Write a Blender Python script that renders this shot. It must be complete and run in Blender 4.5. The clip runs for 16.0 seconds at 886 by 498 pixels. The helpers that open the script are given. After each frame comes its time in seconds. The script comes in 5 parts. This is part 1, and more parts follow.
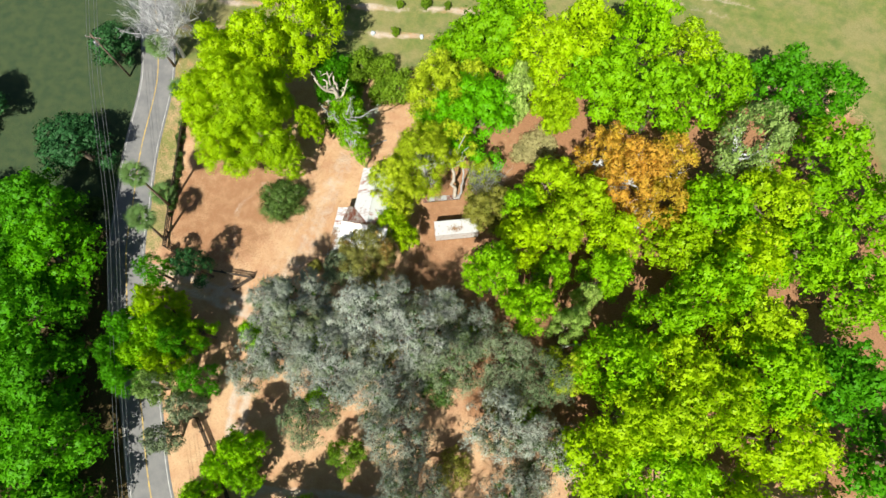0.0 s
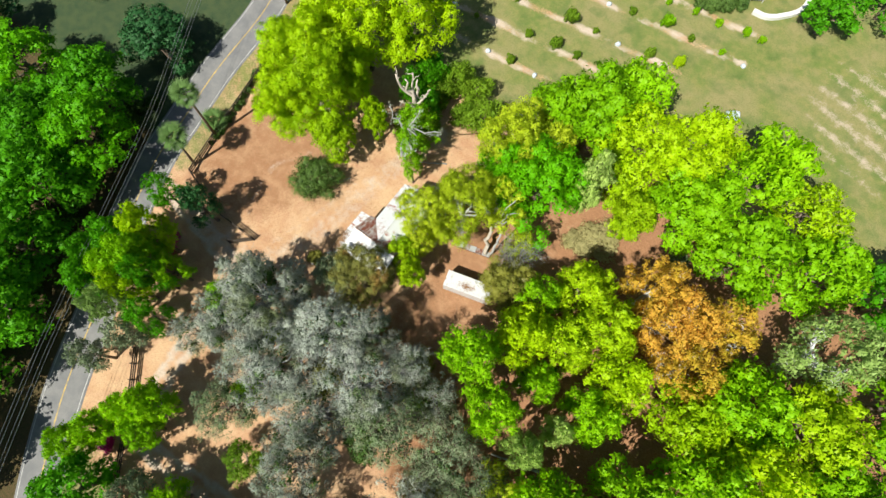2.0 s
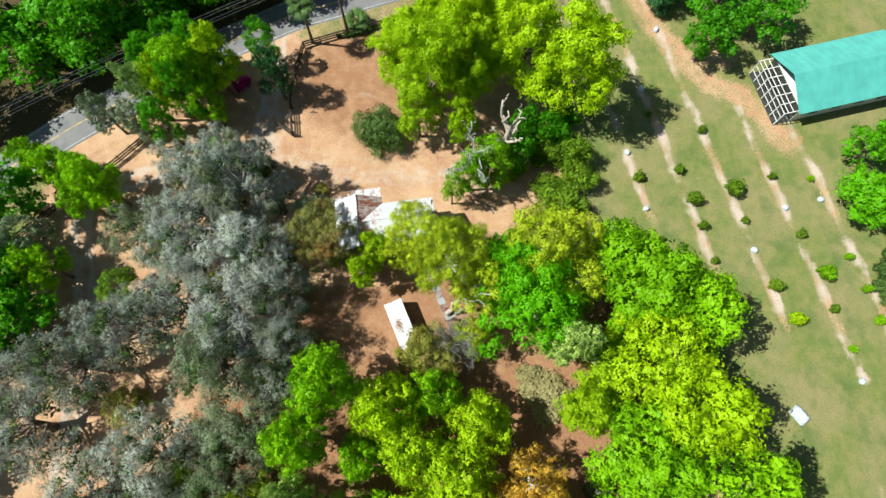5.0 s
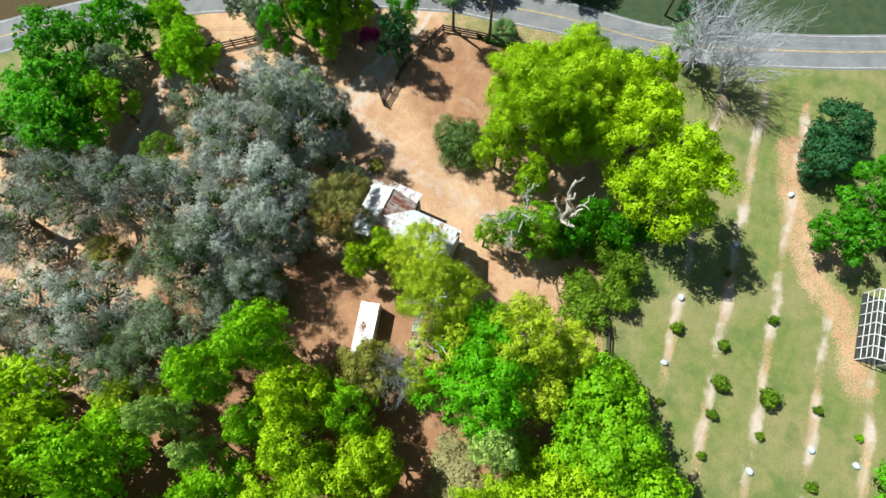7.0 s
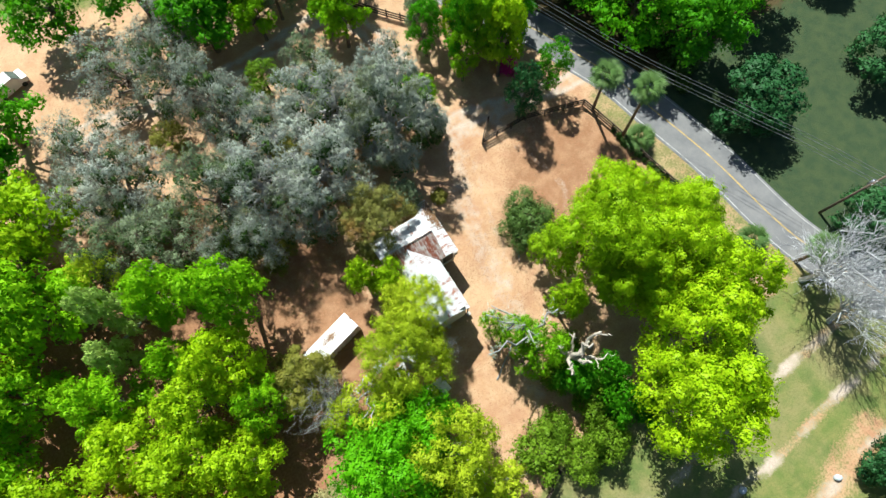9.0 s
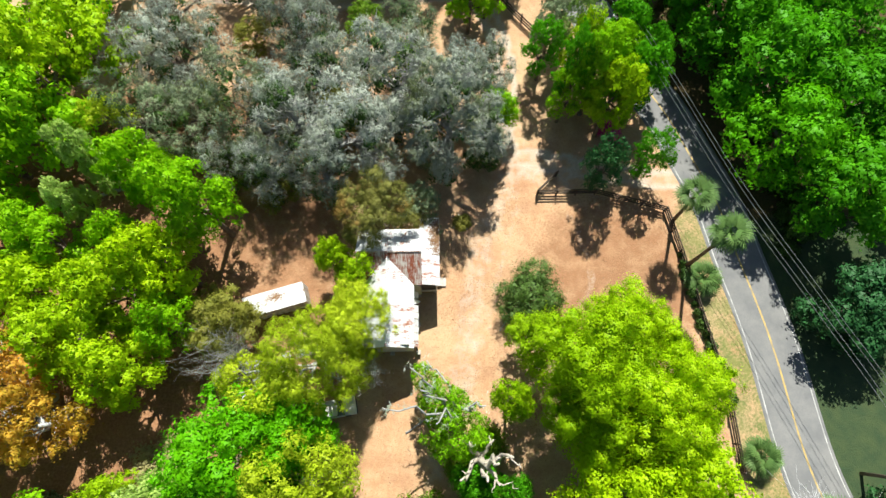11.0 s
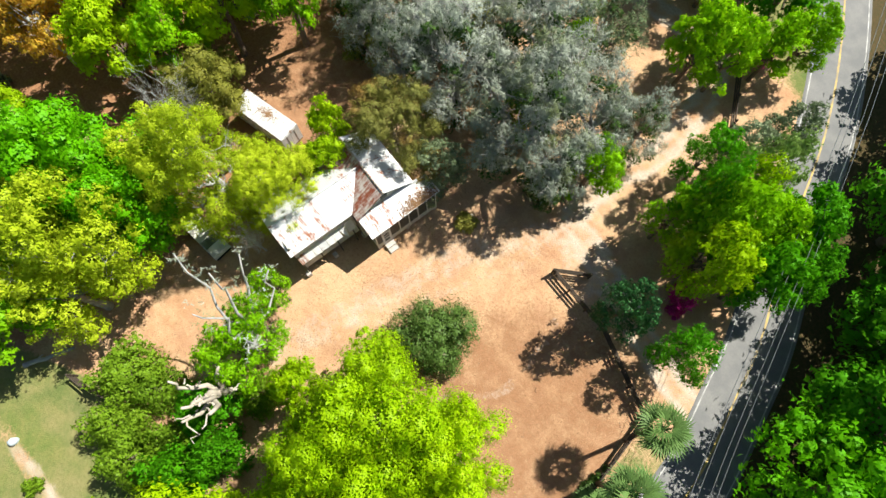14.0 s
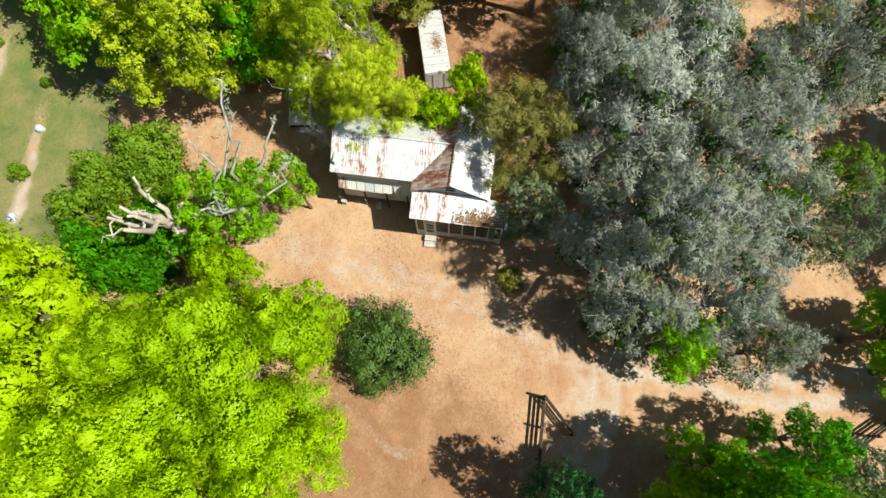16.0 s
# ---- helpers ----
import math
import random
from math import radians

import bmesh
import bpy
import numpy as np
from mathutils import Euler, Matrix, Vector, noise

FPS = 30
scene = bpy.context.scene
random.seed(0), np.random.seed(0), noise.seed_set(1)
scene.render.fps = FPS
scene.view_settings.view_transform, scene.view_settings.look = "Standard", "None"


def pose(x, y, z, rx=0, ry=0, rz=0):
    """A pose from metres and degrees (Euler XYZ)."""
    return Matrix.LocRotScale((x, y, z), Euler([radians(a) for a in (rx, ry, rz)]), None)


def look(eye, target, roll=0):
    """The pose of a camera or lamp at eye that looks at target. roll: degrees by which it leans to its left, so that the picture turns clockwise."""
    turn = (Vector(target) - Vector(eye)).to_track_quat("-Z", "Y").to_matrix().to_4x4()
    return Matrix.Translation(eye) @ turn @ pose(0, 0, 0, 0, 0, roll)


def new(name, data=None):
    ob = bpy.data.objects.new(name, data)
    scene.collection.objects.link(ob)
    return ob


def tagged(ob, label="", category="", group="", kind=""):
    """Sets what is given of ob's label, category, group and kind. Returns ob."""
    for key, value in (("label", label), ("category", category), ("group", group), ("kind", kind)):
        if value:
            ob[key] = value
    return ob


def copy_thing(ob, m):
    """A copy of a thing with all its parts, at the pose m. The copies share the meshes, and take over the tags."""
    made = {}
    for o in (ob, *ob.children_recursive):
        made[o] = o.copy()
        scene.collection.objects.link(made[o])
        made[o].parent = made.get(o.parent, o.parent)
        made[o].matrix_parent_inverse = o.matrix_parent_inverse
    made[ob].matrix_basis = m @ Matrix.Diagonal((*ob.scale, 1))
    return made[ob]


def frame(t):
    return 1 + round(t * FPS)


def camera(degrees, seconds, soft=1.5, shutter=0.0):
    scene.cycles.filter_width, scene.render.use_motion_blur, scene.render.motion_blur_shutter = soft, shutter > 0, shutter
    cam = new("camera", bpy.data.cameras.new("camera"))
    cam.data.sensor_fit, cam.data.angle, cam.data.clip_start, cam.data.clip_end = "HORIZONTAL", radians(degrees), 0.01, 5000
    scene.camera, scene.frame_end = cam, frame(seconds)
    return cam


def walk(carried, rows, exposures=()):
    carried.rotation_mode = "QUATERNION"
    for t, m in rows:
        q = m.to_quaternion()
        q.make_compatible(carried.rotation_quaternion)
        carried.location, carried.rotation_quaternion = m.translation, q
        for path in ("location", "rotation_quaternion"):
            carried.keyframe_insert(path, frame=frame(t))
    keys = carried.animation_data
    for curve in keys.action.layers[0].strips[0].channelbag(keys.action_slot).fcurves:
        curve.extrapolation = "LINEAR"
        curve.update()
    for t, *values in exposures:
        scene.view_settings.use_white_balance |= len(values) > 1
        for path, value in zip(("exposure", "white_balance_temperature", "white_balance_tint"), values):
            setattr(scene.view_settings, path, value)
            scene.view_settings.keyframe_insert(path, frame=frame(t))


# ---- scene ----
cam = camera(77.8, 16.0, soft=1.5)
ROWS = [  # seconds, place, yaw, pitch, roll
    (0.0, -18.703, 23.441, 75.362, -165.96, -73.3, -2.12),
    (0.5, -20.166, 20.963, 74.08, -160.3, -73.38, -2.07),
    (1.0, -21.195, 18.354, 72.761, -153.3, -73.4, -1.94),
    (1.5, -21.862, 15.468, 71.474, -146.25, -73.34, -1.87),
    (2.0, -22.261, 12.344, 70.208, -139.42, -73.28, -1.89),
    (2.5, -22.637, 8.987, 68.951, -132.51, -73.23, -1.9),
    (3.0, -23.161, 5.689, 67.884, -125.37, -73.23, -1.96),
    (3.5, -23.83, 2.627, 66.994, -117.92, -73.32, -2.08),
    (4.0, -24.448, -0.239, 66.26, -109.88, -73.37, -2.22),
    (4.5, -24.699, -3.082, 65.642, -101.57, -73.41, -2.26),
    (5.0, -24.478, -5.844, 65.108, -93.18, -73.45, -2.22),
    (5.5, -23.743, -8.396, 64.63, -84.83, -73.48, -2.13),
    (6.0, -22.451, -10.609, 64.182, -76.62, -73.51, -2.04),
    (6.5, -20.56, -12.355, 63.736, -68.67, -73.53, -1.98),
    (7.0, -18.132, -13.57, 63.277, -60.99, -73.53, -1.97),
    (7.5, -15.557, -14.393, 62.813, -53.2, -73.53, -1.97),
    (8.0, -12.904, -14.788, 62.292, -45.08, -73.52, -1.97),
    (8.5, -10.198, -14.734, 61.688, -36.68, -73.38, -1.96),
    (9.0, -7.567, -14.224, 60.967, -28.2, -73.14, -2.0),
    (9.5, -4.964, -13.678, 59.958, -20.1, -72.97, -2.04),
    (10.0, -2.354, -13.166, 58.688, -12.33, -72.92, -2.07),
    (10.5, 0.278, -12.639, 57.253, -4.66, -72.95, -2.09),
    (11.0, 2.949, -12.043, 55.746, 3.12, -73.03, -2.1),
    (11.5, 5.674, -11.329, 54.263, 11.24, -73.14, -2.09),
    (12.0, 8.454, -10.409, 52.848, 19.8, -73.24, -2.07),
    (12.5, 11.161, -9.1, 51.383, 28.61, -73.31, -2.04),
    (13.0, 13.455, -7.359, 49.851, 37.79, -73.37, -1.97),
    (13.5, 15.165, -5.257, 48.285, 46.96, -73.41, -1.95),
    (14.0, 16.262, -2.902, 46.741, 56.21, -73.46, -2.0),
    (14.5, 16.752, -0.554, 45.211, 66.42, -73.57, -2.02),
    (15.0, 16.722, 1.67, 43.707, 77.6, -73.61, -2.01),
    (15.5, 16.168, 3.554, 42.202, 89.79, -73.45, -1.98),
    (16.0, 14.774, 4.958, 40.801, 101.78, -72.71, -2.08),
]
walk(cam, [(t, pose(x, y, z, 90 + pitch, 0, yaw) @ pose(0, 0, 0, 0, 0, roll)) for t, x, y, z, yaw, pitch, roll in ROWS], [(0, 0.80, 6650, 7), (4, 0.76, 6350, 6), (8, 0.88, 5950, 4), (12, 1.08, 6550, 6), (14.5, 1.01, 6600, 7), (16, 0.70, 6650, 6)])

# ---- world and sun ----
world = bpy.data.worlds.new("world")
scene.world = world
world.use_nodes = True
wn = world.node_tree
sky = wn.nodes.new("ShaderNodeTexSky")
sky.sky_type = "NISHITA"
sky.sun_disc = False
sky.sun_elevation, sky.sun_rotation = radians(54), radians(5)
wn.links.new(sky.outputs[0], wn.nodes["Background"].inputs[0])
wn.nodes["Background"].inputs[1].default_value = 0.05
sun = new("sun", bpy.data.lights.new("sun", "SUN"))
sun.data.energy, sun.data.angle, sun.data.color = 5.0, radians(0.55), (1.0, 0.95, 0.86)
sun.matrix_world = look((0.25, 3.15, 4.4), (0, 0, 0))


# ---- materials ----
class Mat:
    """A small builder of node materials."""

    def __init__(self, name, rough=0.8, spec=0.3, metal=0.0):
        self.m = bpy.data.materials.new(name)
        self.m.use_nodes = True
        self.t = self.m.node_tree
        self.b = self.t.nodes["Principled BSDF"]
        self.b.inputs["Roughness"].default_value = rough
        self.b.inputs["Specular IOR Level"].default_value = spec
        self.b.inputs["Metallic"].default_value = metal
        self.pos = None

    def node(self, kind, **values):
        n = self.t.nodes.new(kind)
        for key, value in values.items():
            n.inputs[key].default_value = value
        return n

    def link(self, a, b):
        self.t.links.new(a, b)
        return b

    def place(self, local=True):
        n = self.t.nodes.new("ShaderNodeTexCoord" if local else "ShaderNodeNewGeometry")
        return n.outputs["Object" if local else "Position"]

    def noise(self, scale, detail=4.0, where=None, stretch=None, rough=0.55):
        n = self.node("ShaderNodeTexNoise", Scale=scale, Detail=detail, Roughness=rough)
        src = where or self.place()
        if stretch:
            mp = self.t.nodes.new("ShaderNodeMapping")
            mp.inputs["Scale"].default_value = stretch
            self.link(src, mp.inputs["Vector"])
            src = mp.outputs[0]
        self.link(src, n.inputs["Vector"])
        return n.outputs["Fac"]

    def ramp(self, fac, lo, hi, a=0.0, b=1.0):
        n = self.node("ShaderNodeMapRange")
        n.inputs["From Min"].default_value, n.inputs["From Max"].default_value = lo, hi
        n.inputs["To Min"].default_value, n.inputs["To Max"].default_value = a, b
        self.link(fac, n.inputs["Value"])
        return n.outputs[0]

    def mix(self, fac, a, b, blend="MIX"):
        n = self.t.nodes.new("ShaderNodeMix")
        n.data_type, n.blend_type = "RGBA", blend
        if isinstance(fac, (int, float)):
            n.inputs[0].default_value = fac
        else:
            self.link(fac, n.inputs[0])
        for value, socket in ((a, n.inputs[6]), (b, n.inputs[7])):
            if isinstance(value, tuple):
                socket.default_value = (*value, 1.0)
            else:
                self.link(value, socket)
        return n.outputs[2]

    def math(self, op, a, b=0.0):
        n = self.t.nodes.new("ShaderNodeMath")
        n.operation = op
        for value, socket in ((a, n.inputs[0]), (b, n.inputs[1])):
            if isinstance(value, (int, float)):
                socket.default_value = value
            else:
                self.link(value, socket)
        return n.outputs[0]

    def bump(self, height, strength=0.4, distance=0.03):
        n = self.node("ShaderNodeBump", Strength=strength, Distance=distance)
        self.link(height, n.inputs["Height"])
        self.link(n.outputs[0], self.b.inputs["Normal"])

    def colour(self, c):
        self.link(c, self.b.inputs["Base Color"])
        return self


def plain(name, a, b, scale=3.0, rough=0.8, spec=0.3, metal=0.0, bump=0.3):
    """Two tones in patches with a fine grain over them."""
    k = Mat(name, rough, spec, metal)
    big, fine = k.noise(scale), k.noise(scale * 14, 3.0)
    c = k.mix(k.ramp(big, 0.35, 0.65), a, b)
    c = k.mix(k.ramp(fine, 0.3, 0.7, 0.0, 0.3), c, tuple(x * 0.6 for x in a))
    k.colour(c)
    k.bump(fine, bump, 0.02)
    return k.m


def foliage(name, a, b, dark, through_light=0.42, rough=0.5, spec=0.15, patch=None):
    """Leaves: each leaf its own tone, with tufts of other tone, and light that passes through."""
    k = Mat(name, rough, spec)
    geo = k.t.nodes.new("ShaderNodeNewGeometry")
    info = k.t.nodes.new("ShaderNodeObjectInfo")
    c = k.mix(k.ramp(geo.outputs["Random Per Island"], 0, 1, 0.36, 0.62), a, b)
    c = k.mix(k.ramp(k.noise(0.55, 2.0, geo.outputs["Position"]), 0.48, 0.72, 0.0, 0.4), c, dark)
    c = k.mix(k.ramp(k.noise(1.9, 2.0, geo.outputs["Position"]), 0.5, 0.74, 0.0, 0.28), c, dark)
    c = k.mix(k.ramp(info.outputs["Random"], 0, 0.5, 0.45, 0.0), c, b)
    c = k.mix(k.ramp(info.outputs["Random"], 0.5, 1, 0.0, 0.3), c, dark)
    if patch:
        c = k.mix(k.ramp(k.noise(0.28, 3.0, geo.outputs["Position"]), 0.54, 0.64, 0.0, 0.8), c, patch)
    k.colour(c)
    tr = k.t.nodes.new("ShaderNodeBsdfTranslucent")
    k.link(c, tr.inputs["Color"])
    ms = k.t.nodes.new("ShaderNodeMixShader")
    ms.inputs[0].default_value = through_light
    k.link(k.b.outputs[0], ms.inputs[1])
    k.link(tr.outputs[0], ms.inputs[2])
    k.link(ms.outputs[0], k.t.nodes["Material Output"].inputs[0])
    return k.m


LEAF = {
    "green": foliage("green_leaves", (0.06, 0.29, 0.005), (0.13, 0.42, 0.007), (0.03, 0.15, 0.005)),
    "yellow": foliage("yellow_green_leaves", (0.30, 0.50, 0.005), (0.47, 0.66, 0.010), (0.15, 0.31, 0.007)),
    "lime": foliage("lime_leaves", (0.19, 0.46, 0.004), (0.34, 0.62, 0.007), (0.09, 0.27, 0.005)),
    "deep": foliage("deep_green_leaves", (0.09, 0.36, 0.003), (0.17, 0.50, 0.004), (0.045, 0.21, 0.004)),
    "rust": foliage("rusty_leaves", (0.52, 0.41, 0.025), (0.70, 0.36, 0.07), (0.33, 0.38, 0.015)),
    "olive": foliage("olive_brown_leaves", (0.21, 0.24, 0.032), (0.34, 0.32, 0.065), (0.11, 0.16, 0.025)),
    "sage": foliage("grey_green_leaves", (0.20, 0.34, 0.06), (0.34, 0.47, 0.14), (0.11, 0.20, 0.05), 0.35),
    "russet": foliage("olive_and_russet_leaves", (0.13, 0.17, 0.03), (0.30, 0.27, 0.07), (0.06, 0.09, 0.03), 0.3, 0.6, 0.15, (0.34, 0.20, 0.06)),
    "pale": foliage("pale_leaves", (0.36, 0.53, 0.10), (0.54, 0.68, 0.20), (0.19, 0.36, 0.05)),
    "dark": foliage("dark_glossy_leaves", (0.022, 0.10, 0.026), (0.045, 0.15, 0.040), (0.012, 0.06, 0.018), 0.2, 0.55, 0.2),
    "moss": foliage("grey_moss", (0.15, 0.185, 0.15), (0.58, 0.63, 0.54), (0.10, 0.14, 0.07), 0.34, 0.8, 0.1, (0.15, 0.19, 0.06)),
    "mossgreen": foliage("moss_and_leaves", (0.12, 0.18, 0.09), (0.32, 0.38, 0.23), (0.08, 0.15, 0.04), 0.25, 0.8, 0.1),
    "palm": foliage("palm_blades", (0.065, 0.15, 0.035), (0.16, 0.26, 0.075), (0.035, 0.09, 0.02), 0.25, 0.55, 0.2),
    "hedge": foliage("hedge_leaves", (0.14, 0.27, 0.016), (0.24, 0.39, 0.025), (0.07, 0.17, 0.012)),
    "bush": foliage("bush_leaves", (0.052, 0.12, 0.020), (0.11, 0.19, 0.036), (0.026, 0.07, 0.014), 0.2, 0.55, 0.25),
    "oak": foliage("oak_leaves", (0.30, 0.51, 0.004), (0.48, 0.67, 0.007), (0.16, 0.34, 0.005)),
    "gold": foliage("golden_green_leaves", (0.38, 0.51, 0.012), (0.56, 0.66, 0.035), (0.20, 0.31, 0.012)),
    # Dark leaf tone: crown and roadside shade put in; fence shrubs share it.
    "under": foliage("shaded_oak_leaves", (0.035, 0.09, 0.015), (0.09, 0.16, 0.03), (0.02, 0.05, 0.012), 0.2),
    "scrub": foliage("dry_scrub", (0.26, 0.25, 0.09), (0.40, 0.36, 0.17), (0.17, 0.20, 0.06), 0.3, 0.8, 0.1),
    "pink": foliage("pink_petals", (0.50, 0.02, 0.26), (0.70, 0.06, 0.42), (0.30, 0.012, 0.15)),
}
BARK = plain("bark", (0.12, 0.09, 0.065), (0.22, 0.18, 0.14), 2.0, 0.9, 0.1)
DEADWOOD = plain("bleached_wood", (0.50, 0.45, 0.38), (0.34, 0.30, 0.25), 1.5, 0.85, 0.15)
GREYWOOD = plain("grey_twigs", (0.40, 0.40, 0.39), (0.27, 0.265, 0.255), 1.5, 0.9, 0.1)
PALETWIG = plain("pale_bare_twigs", (0.58, 0.59, 0.61), (0.46, 0.47, 0.48), 1.5, 0.9, 0.1)
FENCEWOOD = plain("dark_fence_wood", (0.045, 0.035, 0.028), (0.085, 0.068, 0.052), 2.5, 0.85, 0.2)
POLEWOOD = plain("pole_wood", (0.16, 0.12, 0.09), (0.10, 0.075, 0.055), 2.0)
WHITEPAINT = plain("weathered_white_paint", (0.54, 0.54, 0.52), (0.42, 0.41, 0.38), 1.6, 0.6, 0.3)
CLEANWHITE = plain("white_paint", (0.66, 0.66, 0.65), (0.58, 0.58, 0.57), 1.2, 0.5, 0.35)
CLOTH = plain("white_cover", (0.50, 0.56, 0.60), (0.38, 0.45, 0.50), 3.0, 0.75, 0.2)
SCREEN = plain("insect_screen", (0.030, 0.036, 0.034), (0.055, 0.060, 0.056), 2.0, 0.55, 0.3)
CONCRETE = plain("concrete", (0.48, 0.45, 0.41), (0.36, 0.33, 0.30), 3.0, 0.85, 0.2)
DARKGAP = plain("dark_interior", (0.03, 0.028, 0.025), (0.05, 0.045, 0.04), 2.0, 0.9, 0.1)
RUBBER = plain("tyre_rubber", (0.02, 0.02, 0.02), (0.035, 0.033, 0.03), 4.0, 0.8, 0.3)
CARPAINT = plain("dusty_pale_car_paint", (0.70, 0.70, 0.66), (0.52, 0.51, 0.45), 1.2, 0.45, 0.4)
CARGLASS = plain("car_glass", (0.10, 0.13, 0.12), (0.05, 0.06, 0.06), 1.0, 0.12, 0.6, 0.0, 0.0)
CABLE = plain("cable", (0.30, 0.31, 0.33), (0.22, 0.23, 0.25), 1.0, 0.4, 0.5, 0.6)
GREENROOF = plain("green_metal_roof", (0.10, 0.42, 0.36), (0.08, 0.34, 0.30), 0.7, 0.35, 0.5)
PAVING = plain("pale_paving", (0.42, 0.38, 0.34), (0.33, 0.29, 0.26), 2.0, 0.8, 0.2)
LITTER = plain("leaf_pile", (0.20, 0.11, 0.06), (0.28, 0.18, 0.10), 6.0, 0.95, 0.1)
DRYLEAF = plain("dry_leaves", (0.20, 0.105, 0.055), (0.42, 0.26, 0.15), 2.4, 0.95, 0.1)


def tin(name, clean, rust, lo, hi):
    """Roof metal with rust that runs down the sheets (local y is down the slope)."""
    k = Mat(name, 0.5, 0.35, 0.25)
    info = k.t.nodes.new("ShaderNodeObjectInfo")
    pos = k.place(False)
    runs = k.noise(1.0, 5.0, pos, (2.2, 2.2, 2.2), 0.65)
    streak = k.noise(1.0, 4.0, k.place(), (9.0, 0.9, 1.0), 0.6)
    fine = k.noise(26.0, 3.0, pos)
    f = k.math("ADD", k.math("MULTIPLY", runs, 0.45), k.math("MULTIPLY", streak, 0.55))
    f = k.math("ADD", f, k.ramp(info.outputs["Random"], 0, 1, -0.07, 0.07))
    mask = k.ramp(f, lo, hi)
    c = k.mix(k.ramp(fine, 0.3, 0.7, 0, 0.25), clean, tuple(x * 0.72 for x in clean))
    r = k.mix(k.ramp(fine, 0.35, 0.65), rust, (rust[0] * 0.55, rust[1] * 0.45, rust[2] * 0.5))
    k.colour(k.mix(mask, c, r))
    k.link(k.ramp(mask, 0, 1, 0.45, 0.85), k.b.inputs["Roughness"])
    k.link(k.ramp(mask, 0, 1, 0.25, 0.0), k.b.inputs["Metallic"])
    k.bump(fine, 0.25, 0.01)
    return k.m


TIN_WHITE = tin("whitened_roof_metal", (0.62, 0.64, 0.66), (0.34, 0.14, 0.075), 0.535, 0.63)
TIN_RUST = tin("rusted_roof_metal", (0.50, 0.46, 0.43), (0.26, 0.075, 0.035), 0.40, 0.56)
TIN_PLAIN = tin("pale_sheet_metal", (0.58, 0.59, 0.60), (0.24, 0.15, 0.09), 0.565, 0.66)


def ground_material():
    k = Mat("ground_soil_grass_sand", 0.95, 0.1)
    at = k.t.nodes.new("ShaderNodeAttribute")
    at.attribute_name = "zones"
    sep = k.t.nodes.new("ShaderNodeSeparateColor")
    k.link(at.outputs["Color"], sep.inputs[0])
    pos = k.place(False)
    n_big, n_mid, n_small, n_fine = k.noise(0.12, 4, pos), k.noise(0.7, 5, pos), k.noise(4.0, 5, pos, None, 0.65), k.noise(22.0, 4, pos, None, 0.7)
    specks = k.node("ShaderNodeTexVoronoi", Scale=5.5)
    k.link(pos, specks.inputs["Vector"])
    soil = k.mix(k.ramp(n_mid, 0.35, 0.65), (0.44, 0.255, 0.14), (0.53, 0.355, 0.21))
    soil = k.mix(k.ramp(n_big, 0.4, 0.65, 0, 0.6), soil, (0.58, 0.42, 0.255))
    soil = k.mix(k.ramp(k.noise(0.33, 5, pos, None, 0.6), 0.48, 0.66, 0, 0.55), soil, (0.37, 0.19, 0.115))
    soil = k.mix(k.ramp(n_small, 0.52, 0.70, 0, 0.6), soil, (0.30, 0.15, 0.09))
    soil = k.mix(k.ramp(specks.outputs["Distance"], 0.10, 0.03, 0, 0.6), soil, (0.20, 0.10, 0.06))
    crumbs = k.node("ShaderNodeTexVoronoi", Scale=2.1)
    k.link(pos, crumbs.inputs["Vector"])
    patch = k.math("MULTIPLY", k.ramp(crumbs.outputs["Distance"], 0.45, 0.1), k.ramp(n_fine, 0.45, 0.6))
    soil = k.mix(k.math("MULTIPLY", patch, 0.45), soil, (0.25, 0.13, 0.075))
    soil = k.mix(k.ramp(n_fine, 0.56, 0.72, 0, 0.5), soil, (0.68, 0.53, 0.38))
    bits = k.node("ShaderNodeTexVoronoi", Scale=3.4)
    bend_pos = k.t.nodes.new("ShaderNodeMapping")
    bend_pos.inputs["Rotation"].default_value = (0, 0, 0.6)
    bend_pos.inputs["Scale"].default_value = (1.0, 2.2, 1.0)
    k.link(pos, bend_pos.inputs["Vector"])
    k.link(bend_pos.outputs[0], bits.inputs["Vector"])
    fleck = k.math("MULTIPLY", k.ramp(bits.outputs["Distance"], 0.22, 0.08), k.ramp(n_mid, 0.42, 0.62))
    soil = k.mix(k.math("MULTIPLY", fleck, 0.75), soil, (0.17, 0.085, 0.05))
    grass = k.mix(k.ramp(n_mid, 0.38, 0.62), (0.125, 0.18, 0.045), (0.205, 0.215, 0.07))
    grass = k.mix(k.ramp(n_big, 0.44, 0.62, 0, 0.55), grass, (0.29, 0.245, 0.125))
    grass = k.mix(k.ramp(k.noise(0.3, 4, pos), 0.52, 0.68, 0, 0.6), grass, (0.06, 0.13, 0.03))
    grass = k.mix(k.ramp(n_small, 0.45, 0.7, 0, 0.4), grass, (0.055, 0.10, 0.02))
    # East of the road, vignette dimming is painted into the grass colour.
    dimmed_grass = k.mix(k.ramp(n_mid, 0.38, 0.62), (0.020, 0.056, 0.026), (0.038, 0.072, 0.03))
    grass = k.mix(k.ramp(at.outputs["Alpha"], 0.3, 0.7), dimmed_grass, grass)
    sand = k.mix(k.ramp(n_small, 0.35, 0.65), (0.58, 0.505, 0.42), (0.42, 0.34, 0.27))
    litter = k.mix(k.ramp(n_small, 0.35, 0.65), (0.22, 0.11, 0.055), (0.35, 0.19, 0.105))
    litter = k.mix(k.ramp(n_mid, 0.5, 0.7, 0, 0.5), litter, (0.32, 0.17, 0.09))
